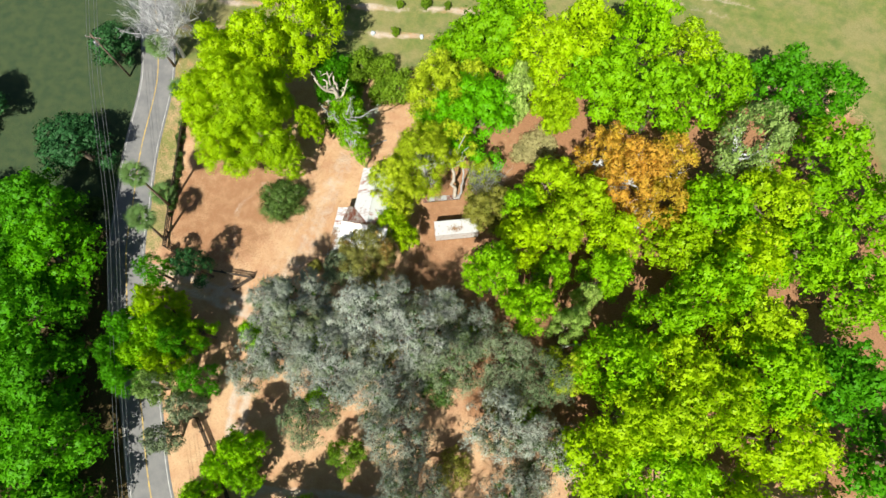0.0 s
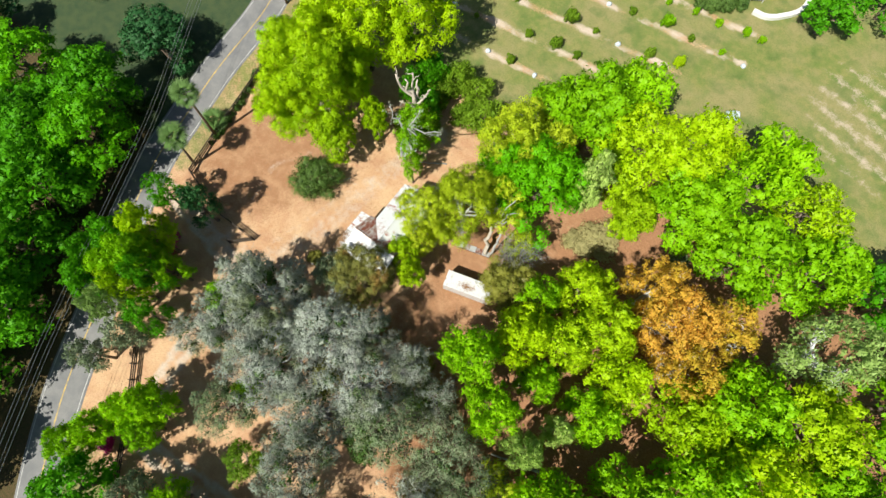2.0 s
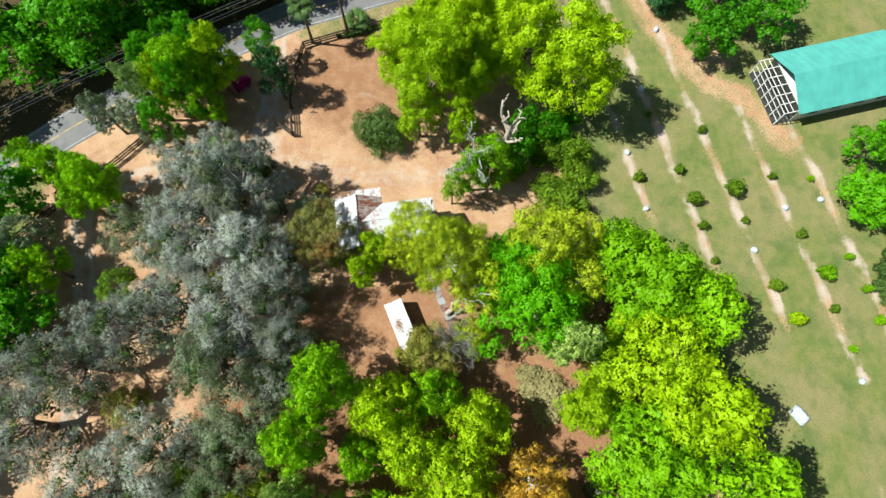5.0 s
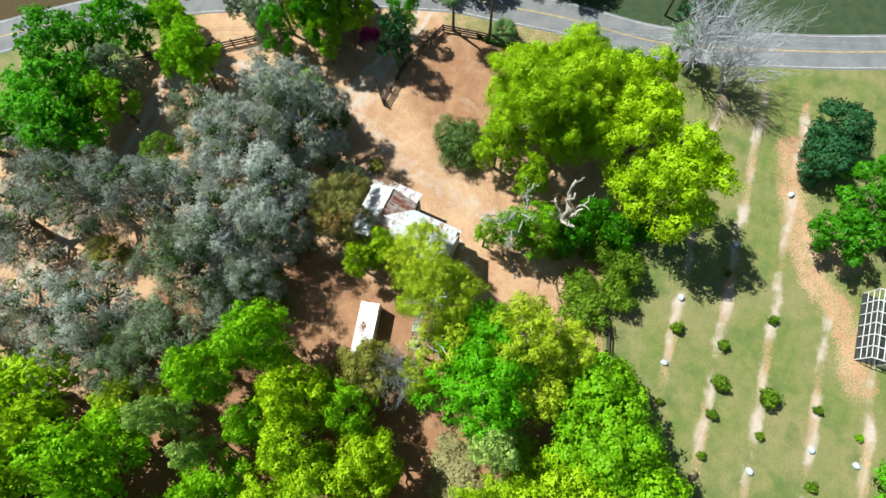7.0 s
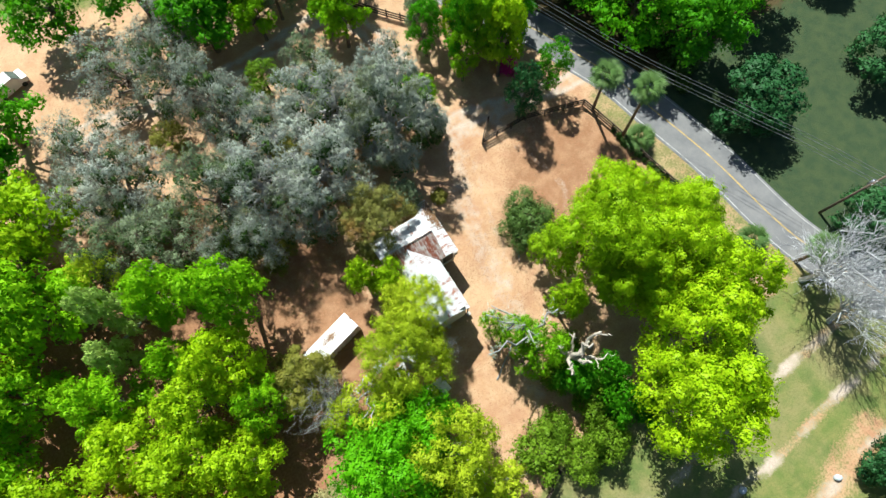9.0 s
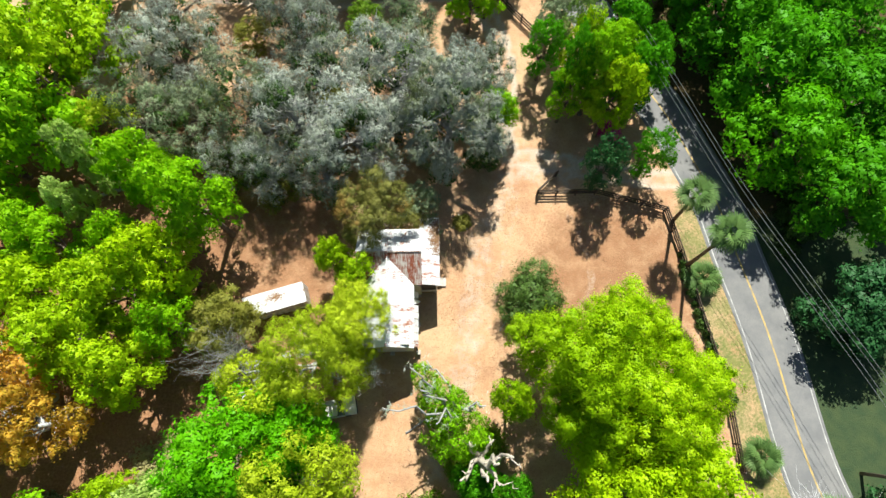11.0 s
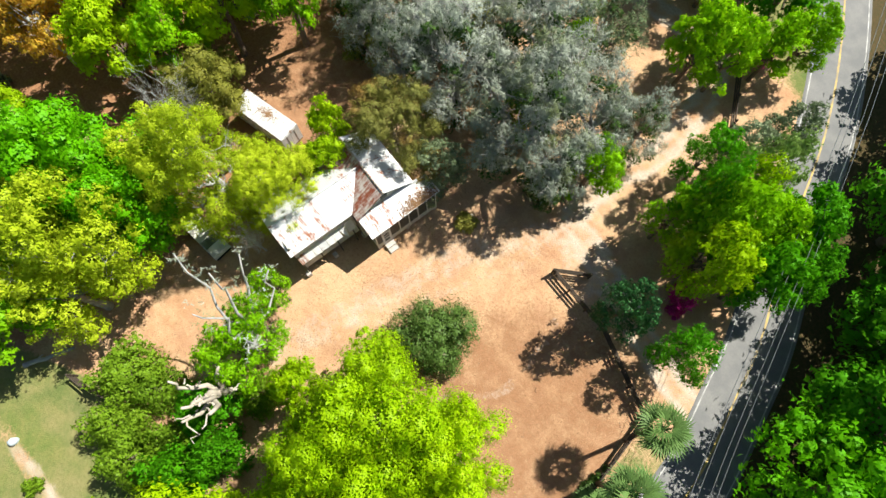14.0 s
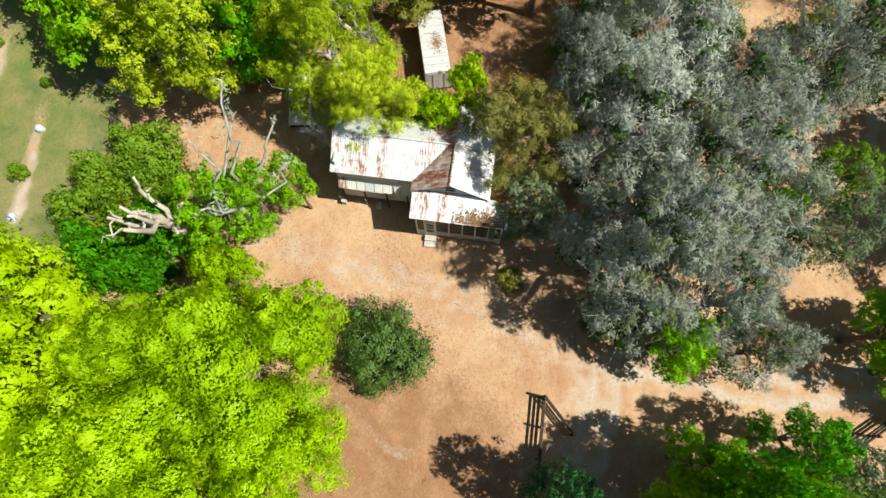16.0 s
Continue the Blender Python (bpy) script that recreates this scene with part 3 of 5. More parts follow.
def build_ground():
    near = np.concatenate([np.arange(-90, -62, 1.2), np.arange(-62, 40, 0.6), np.arange(40, 91, 1.2)])
    far = np.array([130.0, 200.0, 400.0, 1000.0, 2500.0])
    line = np.concatenate([-far[::-1], near, far])
    x, y = np.meshgrid(line, line, indexing="ij")
    n = len(line)
    verts = np.stack([x.ravel(), y.ravel(), np.zeros(n * n)], 1)
    i, j = np.meshgrid(np.arange(n - 1), np.arange(n - 1), indexing="ij")
    a = (i * n + j).ravel()
    faces = np.stack([a, a + n, a + n + 1, a + 1], 1)
    me = bpy.data.meshes.new("ground")
    me.from_pydata(verts.tolist(), [], faces.tolist())
    road = bend(ROAD)
    rx = np.interp(y, road[::-1, 1], road[::-1, 0])
    fx = np.interp(y, [-60, -24, -16.5, -9, -3.5, 4.9, 9.5, 11, 14], [31, 30.8, 30.2, 29.7, 28.5, 26.8, 25.9, 27.5, 33])
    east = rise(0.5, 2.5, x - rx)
    lawn_edge = np.interp(x, [-60, -45, -12, -6, -2, 6, 12, 20], [-36, -36, -31, -27, -24.5, -23.5, -23, -21])
    lawn = rise(-1.0, 1.5, lawn_edge - y) * (1 - east)
    verge = 0.56 * rise(-0.2, 0.8, x - fx) * (1 - east) * rise(12.5, 9.5, y)
    grass = np.maximum.reduce([lawn, verge, east * rise(12, 6, y) * 0.95])
    grass = np.maximum(grass, rise(70, 85, np.hypot(x, y)))
    bare_strip = np.zeros_like(x)
    for off, (s0, s1) in zip(ROW_AT, ROW_SPAN):
        p = -ROW_DIR[1] * x + ROW_DIR[0] * y - off
        s = ROW_DIR[0] * x + ROW_DIR[1] * y
        bare_strip = np.maximum(bare_strip, (rise(1.6, 0.4, np.abs(p)) * 0.80 + rise(0.8, 0.1, np.abs(p + 0.35 * np.sin(s * 0.5))) * 0.42) * rise(s0 - 1, s0 + 1, s) * rise(s1 + 1, s1 - 1, s) * (0.42 + 0.18 * np.sin(s * 0.83 + off) * np.sin(s * 0.31 + 2 * off)))
    band = np.zeros_like(x)
    for off, (s0, s1) in zip(ROW_AT, ROW_SPAN):
        p = -ROW_DIR[1] * x + ROW_DIR[0] * y - off
        s = ROW_DIR[0] * x + ROW_DIR[1] * y
        band = np.maximum(band, rise(1.3, 0.3, np.abs(p)) * rise(s0 - 6, s0, s) * rise(s1 + 4, s1, s) * (0.42 + 0.10 * np.sin(s * 0.37 + 3 * off)))
    path_end = np.hypot(x - 20, (y + 47) * 1.2)
    track = away(x, y, bend(TRACK))
    sand = np.maximum(bare_strip, np.maximum(rise(2.2, 1.2, track) * 0.42, rise(0.75, 0.25, np.abs(track - 0.9)) * 0.66))
    sand = np.maximum(sand, rise(18, 7, np.hypot(x + 46, y + 57)) * (0.36 + 0.13 * np.sin(y * 2.2 + 0.3 * x)))
    grass = np.maximum(grass, rise(43, 49, y + 0.4 * x) * (1 - east) * 0.9)
    sand = np.maximum(sand, rise(3.4, 0.5, away(x, y, bend([(1.5, -17), (4.2, -9), (5.2, -2), (6.0, 5), (9, 13)]))) * 0.45)
    for line in ([(8.6, 18), (8.2, 11), (6.6, 4), (4.6, -4), (1.2, -14)], [(10.6, 17), (10.0, 11), (8.4, 4), (6.4, -4), (3.4, -12)], [(12.5, 14), (15.5, 9), (17.5, 2), (15, -3)]):
        sand = np.maximum(sand, rise(0.9, 0.2, away(x, y, bend(line))) * 0.40)
    sand = np.maximum(sand, rise(3.4, 1.0, away(x, y, bend([(17, 13.4), (12.5, 14.2), (10, 16), (8.6, 19.5)]))) * (0.40 + 0.14 * np.sin(1.9 * x + 1.3 * y)))
    trail = rise(4.2, 0.6, away(x, y, bend([(30, -37.5), (27.1, -38.5), (22.2, -40.4), (17.9, -43), (14.3, -45.5), (11.9, -49.1), (5, -53)])))
    grass = np.minimum(grass, 1 - 0.58 * trail)
    grass = np.minimum(grass, 1 - band)
    grass = np.minimum(grass, 1 - rise(6.0, 2.5, path_end) * 0.55)
    litter = rise(-18, -22, x) * rise(-34, -30, y) * rise(27, 20, y) * 0.9
    litter = np.maximum(litter, rise(-6, -10, x) * rise(15, 9, y) * rise(-33, -29, y) * 0.62)
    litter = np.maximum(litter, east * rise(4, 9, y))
    litter = np.maximum(litter, rise(13.5, 6, np.hypot(x - 20, (y - 1) * 0.8)) * 0.60)
    col = me.color_attributes.new("zones", "FLOAT_COLOR", "POINT")
    # Alpha marks the east side, where grass and litter are darkened.
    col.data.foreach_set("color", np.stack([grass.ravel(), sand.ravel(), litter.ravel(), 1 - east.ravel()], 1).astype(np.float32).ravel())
    me.materials.append(ground_material())
    tagged(new("ground", me), "orange sandy soil with dry leaves, grass and pale tracks", "ground", kind="structure")


def ribbon(line, offset, half, z):
    """A flat strip beside a line."""
    d = np.gradient(line, axis=0)
    nrm = np.stack([d[:, 1], -d[:, 0]], 1) / np.linalg.norm(d, axis=1)[:, None]
    a, b = line + nrm * (offset - half), line + nrm * (offset + half)
    n = len(line)
    v = [(*p, z) for p in a] + [(*p, z) for p in b]
    return v, [(i, n + i, n + i + 1, i + 1) for i in range(n - 1)]


def build_road():
    line = bend(ROAD)
    n = len(line)
    top, f = ribbon(line, 0, 2.6, 0.05)
    low, _ = ribbon(line, 0, 2.85, -0.03)
    verts = top + low
    faces = [tuple(reversed(q)) for q in f]
    for i in range(n - 1):
        faces.append((i, i + 1, 2 * n + i + 1, 2 * n + i))
        faces.append((n + i + 1, n + i, 3 * n + i, 3 * n + i + 1))
    road = new("road", mesh_of("road", verts, [tuple(q) for q in faces], road_material()))
    tagged(road, "narrow grey asphalt country road with worn lines", "road", kind="structure")
    yellow = plain("yellow_road_paint", (0.50, 0.35, 0.10), (0.24, 0.20, 0.13), 1.2, 0.7)
    white = plain("white_road_paint", (0.46, 0.46, 0.45), (0.22, 0.22, 0.22), 1.2, 0.7)
    part("centre_line", mesh_of("centre_line", *flip(ribbon(line, 0.0, 0.09, 0.055))), road, yellow)
    for off in (-2.42, 2.42):
        part("edge_line", mesh_of("edge_line", *flip(ribbon(line, off, 0.055, 0.055))), road, white)


def flip(vf):
    return vf[0], [tuple(reversed(q)) for q in vf[1]]


build_ground()
build_road()


# ---- the old house ----
def sheet(a, b, c, d, lift=0.0, ribs=4, depth=0.013):
    """A corrugated roof sheet: a, b along the top edge, d, c along the bottom edge."""
    a, b, c, d = (np.array(q, float) for q in (a, b, c, d))
    nrm = np.cross(b - a, d - a)
    nrm /= np.linalg.norm(nrm) + 1e-9
    if nrm[2] < 0:
        nrm = -nrm
    cols = ribs * 2 + 1
    verts = []
    for i in range(cols):
        t = i / (cols - 1)
        off = nrm * (lift + (depth if i % 2 else 0.0))
        verts += [a + (b - a) * t + off, d + (c - d) * t + off]
    low = len(verts)
    verts += [v - nrm * 0.02 for v in verts[:]]
    faces = []
    for i in range(cols - 1):
        p, q = 2 * i, 2 * i + 2
        faces.append((p, p + 1, q + 1, q))
        faces.append((low + p, low + q, low + q + 1, low + p + 1))
    faces += [(2 * i, 2 * i + 2, low + 2 * i + 2, low + 2 * i) for i in range(cols - 1)]
    faces += [(2 * i + 1, low + 2 * i + 1, low + 2 * i + 3, 2 * i + 3) for i in range(cols - 1)]
    return verts, faces


def roof_piece(parent, name, corners, mat, rng, label=""):
    """A sheet with its own axes: local y runs down the slope."""
    a, b, c, d = (np.array(q, float) for q in corners)
    down = (d + c - a - b)
    down /= np.linalg.norm(down)
    across = (b - a)
    if np.linalg.norm(across) < 1e-6:
        across = c - d
    nrm = np.cross(across, down)
    nrm /= np.linalg.norm(nrm)
    across = np.cross(down, nrm)
    o = (a + b + c + d) / 4
    basis = np.stack([across, down, nrm], 1)
    loc = [basis.T @ (q - o) for q in (a, b, c, d)]
    v, f = sheet(*loc, lift=rng.uniform(0, 0.012))
    ob = part(name, mesh_of(name, v, f), parent, mat, label)
    m = Matrix([[*basis[i], o[i]] for i in range(3)] + [[0, 0, 0, 1]])
    ob.matrix_basis = m
    return ob


def build_house():
    rng = np.random.default_rng(5)
    house = thing("house", "old raised wooden house with rusted and whitened metal roof", "house", pose(0, 0, 0, 0, 0, 2.0))
    RX0, RX1, RY, RZ = -5.9, 0.22, 2.52, 7.15
    EZ, ES, EN = 5.4, -0.26, 5.3
    WX, WZ, WE, WW, WS = -3.0, 6.9, -0.55, -5.45, -6.15
    pitch = (RZ - EZ) / (RY - ES)

    def south(y):
        return RZ - (RY - y) * pitch

    wp = (WZ - EZ) / (WE - WX)
    y_top = RY - (RZ - WZ) / pitch

    def valley(x):
        """Where the wing's roof meets the main roof."""
        return ES + (y_top - ES) * (1 - abs(x - WX) / (WE - WX))

    roof = part("main_roof", mesh_of("main_roof", *tube([(RX0, RY, RZ + 0.02), (RX1, RY, RZ + 0.02)], [0.09, 0.09], 6)), house, TIN_RUST, "rusted metal ridge and sheets")
    xs = np.linspace(RX0, RX1, 10)
    for x0, x1 in zip(xs[:-1], xs[1:]):
        y0 = valley(x0) if WW < x0 < WE else ES
        y1 = valley(x1) if WW < x1 < WE else ES
        roof_piece(roof, "roof_sheet", [(x0, RY, RZ), (x1, RY, RZ), (x1, y1, south(y1)), (x0, y0, south(y0))], TIN_RUST, rng)
        roof_piece(roof, "roof_sheet", [(x1, RY, RZ), (x0, RY, RZ), (x0, EN, EZ), (x1, EN, EZ)], TIN_WHITE, rng)
    wing = part("wing_roof", mesh_of("wing_roof", *tube([(WX, WS, WZ + 0.02), (WX, y_top, WZ + 0.02)], [0.08, 0.08], 6)), house, TIN_WHITE, "whitened metal ridge and sheets")
    ys = np.concatenate([np.linspace(WS, ES, 10), np.linspace(ES, y_top, 4)[1:]])
    for y0, y1 in zip(ys[:-1], ys[1:]):
        for side in (1, -1):
            edge = (WE - WX) * side

            def at(y):
                f = 1.0 if y <= ES + 1e-6 else max(0.0, 1 - (y - ES) / (y_top - ES))
                return (WX + edge * f, y, WZ - wp * abs(edge) * f)

            top0, top1 = (WX, y0, WZ), (WX, y1, WZ)
            q = [top1, top0, at(y0), at(y1)] if side < 0 else [top0, top1, at(y1), at(y0)]
            roof_piece(wing, "roof_sheet", q, TIN_WHITE, rng)
    # walls on piers
    base = 0.65
    wall = mesh_of("wall", *join([
        box(RX0 + 0.3, -0.12, base, -0.05, 0.03, EZ), box(RX0 + 0.3, 4.97, base, -0.05, 5.12, EZ), box(RX0 + 0.3, 0.03, base, RX0 + 0.45, 4.97, EZ),
        ([(-0.2, -0.12, base), (-0.2, 5.12, base), (-0.2, 5.12, EZ + 0.1), (-0.2, RY, RZ - 0.1), (-0.2, -0.12, EZ + 0.1), (-0.05, -0.12, base), (-0.05, 5.12, base), (-0.05, 5.12, EZ + 0.1), (-0.05, RY, RZ - 0.1), (-0.05, -0.12, EZ + 0.1)],
         [(4, 3, 2, 1, 0), (5, 6, 7, 8, 9), (0, 1, 6, 5), (1, 2, 7, 6), (2, 3, 8, 7), (3, 4, 9, 8), (4, 0, 5, 9)]),
    ]))
    part("wall", wall, house, WHITEPAINT, "weathered white boards")
    wing_wall = part("wing_wall", mesh_of("wing_wall", *join([box(-1.0, WS + 0.25, base, -0.88, ES, EZ), box(-5.3, WS + 0.25, base, -5.18, ES, EZ), box(-5.18, WS + 0.25, base, -1.0, WS + 0.37, EZ + 0.8)])), house, WHITEPAINT, "weathered white boards")
    for i in range(11):
        z = base + 0.04 + i * 0.42
        board = mesh_of("siding_board", *box(-0.885 + 0.0, WS + 0.27, z, -0.845, ES - 0.02, z + 0.39))
        part("siding_board", board, wing_wall, WHITEPAINT)
    lean = part("lean_to", mesh_of("lean_to", *join([box(-0.52, y - 0.05, -0.1, -0.42, y + 0.05, 3.28) for y in (-5.8, -4.1, -2.4, -0.8)][:1])), house, FENCEWOOD, "patched white lean-to roof along the wing")
    for y in (-4.1, -2.4, -0.8):
        part("post", mesh_of("post", *box(-0.52, y - 0.05, -0.1, -0.42, y + 0.05, 3.28)), lean, FENCEWOOD)
    edges = np.linspace(-5.85, -0.5, 9)
    for i, (y0, y1) in enumerate(zip(edges[:-1], edges[1:])):
        sag = (0.0, 0.05, 0.0, 0.12, 0.02, 0.0, 0.28, 0.1)[i]
        kick = (0.0, 0.0, 0.06, 0.0, 0.05, 0.0, 0.22, 0.0)[i]
        roof_piece(lean, "roof_sheet", [(-0.83, y0, 4.1 - sag * 0.3), (-0.83, y1, 4.1), (-0.26 + kick, y1 - kick, 3.35 - sag), (-0.26, y0 + kick, 3.35)], CLEANWHITE if i % 3 else TIN_WHITE, rng)
    part("gable_vent", mesh_of("gable_vent", *box(-0.05, 2.2, 5.75, 0.0, 2.85, 6.3)), house, SCREEN, "dark louvred vent")
    for x in (-5.5, -3.0, -0.4):
        for y in (-6.0, -3.2, -0.1, 2.5, 4.9):
            part("pier", mesh_of("pier", *box(x - 0.2, y - 0.2, -0.1, x + 0.2, y + 0.2, base, 0.03)), house, CONCRETE)
    part("floor_frame", mesh_of("floor_frame", *join([box(RX0 + 0.35, 0.03, base - 0.15, -0.2, 4.97, base), box(-5.2, WS + 0.37, base - 0.15, -1.0, 0.0, base)])), house, FENCEWOOD)
    # screened porch
    porch = part("porch", mesh_of("porch", *box(-0.05, 0.2, 0.5, 1.52, 6.5, 0.68)), house, WHITEPAINT, "screened front porch floor")
    PX, PZ, PT = 1.86, 4.5, 5.36
    ys = np.linspace(-0.15, 6.75, 12)
    for y0, y1 in zip(ys[:-1], ys[1:]):
        def top(y):
            f = max(0.0, (y - 4.75) / 2.0)
            return (0.0 + (PX - 0.0) * f, y, PT + (PZ - PT) * f)
        rusty = TIN_WHITE
        roof_piece(porch, "roof_sheet", [top(y0), top(y1), (PX, y1, PZ), (PX, y0, PZ)], rusty, rng)
    roof_piece(porch, "roof_sheet", [(0.0, 4.75, PT), (0.0, 4.75, PT), (-0.1, 6.75, PZ), (PX, 6.75, PZ)], TIN_WHITE, rng)
    posts = (0.2, 0.8, 1.62, 2.62, 3.62, 4.58, 5.54, 6.48)
    for y in posts:
        part("post", mesh_of("post", *box(1.42, y - 0.05, 0.55, 1.54, y + 0.05, 4.52, 0.01)), porch, CLEANWHITE)
    for i, (y0, y1) in enumerate(zip(posts[:-1], posts[1:])):
        if i == 1:
            door = part("screen_door", mesh_of("screen_door", *join([box(1.47, y0 + 0.06, 0.7, 1.53, y0 + 0.14, 2.9), box(1.47, y1 - 0.14, 0.7, 1.53, y1 - 0.06, 2.9), box(1.47, y0 + 0.14, 2.78, 1.53, y1 - 0.14, 2.9), box(1.47, y0 + 0.14, 1.6, 1.53, y1 - 0.14, 1.72), box(1.47, y0 + 0.14, 2.2, 1.53, y1 - 0.14, 2.27), box(1.47, y0 + 0.14, 0.7, 1.53, y1 - 0.14, 0.95)])), porch, CLEANWHITE, "white framed screen door")
            part("screen", mesh_of("screen", *box(1.49, y0 + 0.14, 0.95, 1.505, y1 - 0.14, 2.78)), door, SCREEN)
            part("frieze", mesh_of("frieze", *box(1.44, y0 + 0.05, 2.98, 1.52, y1 - 0.05, 4.52)), porch, WHITEPAINT)
            continue
        part("screen", mesh_of("screen", *box(1.47, y0 + 0.05, 1.3, 1.49, y1 - 0.05, 3.6)), porch, SCREEN, "dark insect screen")
        part("frieze", mesh_of("frieze", *box(1.44, y0 + 0.05, 3.6, 1.52, y1 - 0.05, 4.52)), porch, WHITEPAINT)
        part("knee_wall", mesh_of("knee_wall", *box(1.44, y0 + 0.05, 0.55, 1.52, y1 - 0.05, 1.3)), porch, WHITEPAINT)
    for y in (0.2, 6.48):
        part("screen", mesh_of("screen", *box(0.0, y - 0.012, 1.3, 1.42, y + 0.012, 3.6)), porch, SCREEN)
        part("knee_wall", mesh_of("knee_wall", *box(0.0, y - 0.04, 0.55, 1.42, y + 0.04, 1.3)), porch, WHITEPAINT)
        part("frieze", mesh_of("frieze", *box(0.0, y - 0.04, 3.6, 1.42, y + 0.04, 4.52)), porch, WHITEPAINT)
    part("door_step", mesh_of("door_step", *join([box(1.56, 0.78, -0.05, 2.0, 1.66, 0.42, 0.02), box(2.0, 0.78, -0.05, 2.45, 1.66, 0.21, 0.02)])), house, CONCRETE, "pale concrete steps")
    for y in (0.35, 3.4, 6.4):
        part("pier", mesh_of("pier", *box(1.2, y - 0.18, -0.1, 1.5, y + 0.18, 0.5, 0.03)), house, CONCRETE)


build_house()


def drift(name, label, n, seed, place, size=0.17):
    """Fallen leaves lying loose."""
    rng = np.random.default_rng(seed)
    pts = np.array([place(rng) for _ in range(n)])
    ob = new(name, leaf_mesh(name, cards(pts, np.tile([0.0, 0.0, 1.0], (n, 1)), size, size * 0.65, rng, 0.3)[:, :3]))
    ob.data.materials.append(LITTER if size > 0.13 else DRYLEAF)
    return tagged(ob, label, "leaves", kind="stuff")


def on_porch(rng):
    y = min(6.5, max(2.9, rng.normal(4.9, 0.85)))
    x = 1.82 - abs(rng.normal(0, 0.42))
    x = max(x, 0.15 + max(0.0, (y - 4.75) / 2.0) * 1.5)
    return (x - 0.035 * y, y + 0.03 * x, 5.36 - (x / 1.86) * 0.86 + 0.05)


drift("roof_leaves", "brown fallen leaves drifted on the porch roof", 700, 31, on_porch)


def build_container():
    c = thing("storage_container", "pale weathered metal storage container with stained roof", "container", pose(-14.55, -1.35, 0, 0, 0, 17.5))
    L, W, H = 6.06, 2.1, 2.5
    for side in (1, -1):
        v, f = [], []
        xs = np.linspace(-L / 2 + 0.1, L / 2 - 0.1, 44)
        for i, x in enumerate(xs):
            off = 0.03 if (i // 2) % 2 else 0.0
            v += [(x, side * (W / 2 - off), 0.2), (x, side * (W / 2 - off), H - 0.08)]
        f = [(2 * i, 2 * i + 2, 2 * i + 3, 2 * i + 1) if side < 0 else (2 * i + 1, 2 * i + 3, 2 * i + 2, 2 * i) for i in range(len(xs) - 1)]
        part("side_panel", mesh_of("side_panel", v, f), c, TIN_PLAIN, "corrugated side")
    part("body", mesh_of("body", *box(-L / 2 + 0.06, -W / 2 + 0.06, 0.12, L / 2 - 0.06, W / 2 - 0.06, H - 0.1)), c, TIN_PLAIN)
    for i in range(8):
        x0 = -L / 2 + i * L / 8
        part("roof_panel", mesh_of("roof_panel", *box(x0 + 0.012, -W / 2, H - 0.08, x0 + L / 8 - 0.012, W / 2, H)), c, TIN_PLAIN)
    for x in (-L / 2, L / 2 - 0.1):
        for y in (-W / 2, W / 2 - 0.1):
            part("corner_post", mesh_of("corner_post", *box(x, y, 0.1, x + 0.1, y + 0.1, H + 0.01)), c, TIN_PLAIN)
    for y in (-W / 2 + 0.12, 0.01):
        d = part("end_door", mesh_of("end_door", *box(L / 2 - 0.05, y, 0.25, L / 2 + 0.01, y + W / 2 - 0.13, H - 0.15)), c, TIN_PLAIN, "end door")
        part("lock_rod", mesh_of("lock_rod", *tube([(L / 2 + 0.035, y + 0.5, 0.3), (L / 2 + 0.035, y + 0.5, H - 0.2)], [0.02, 0.02], 6)), d, CABLE)
    for y in (-0.9, 0.9):
        part("skid", mesh_of("skid", *box(-L / 2 + 0.2, y - 0.1, -0.03, L / 2 - 0.2, y + 0.1, 0.14)), c, FENCEWOOD)
    rng = np.random.default_rng(3)
    pile = []
    for i in range(260):
        r, a = abs(rng.normal(0, 0.42)), rng.uniform(0, 6.28)
        x, y = r * math.cos(a) * 1.5 + 0.2, r * math.sin(a) * 0.8 + 0.25
        if abs(y) < W / 2 - 0.1:
            pile.append(cards(np.array([[x, y, H + 0.012 + 0.05 * max(0, 0.6 - r)]]), np.array([[0, 0, 1.0]]), 0.16, 0.09, rng, 0.25))
    ob = new("leaf_pile", leaf_mesh("leaf_pile", np.concatenate(pile)))
    ob.data.materials.append(LITTER)
    ob.matrix_basis = c.matrix_basis.copy()
    tagged(ob, "brown fallen leaves drifted on the container roof", "leaves", kind="stuff")


build_container()


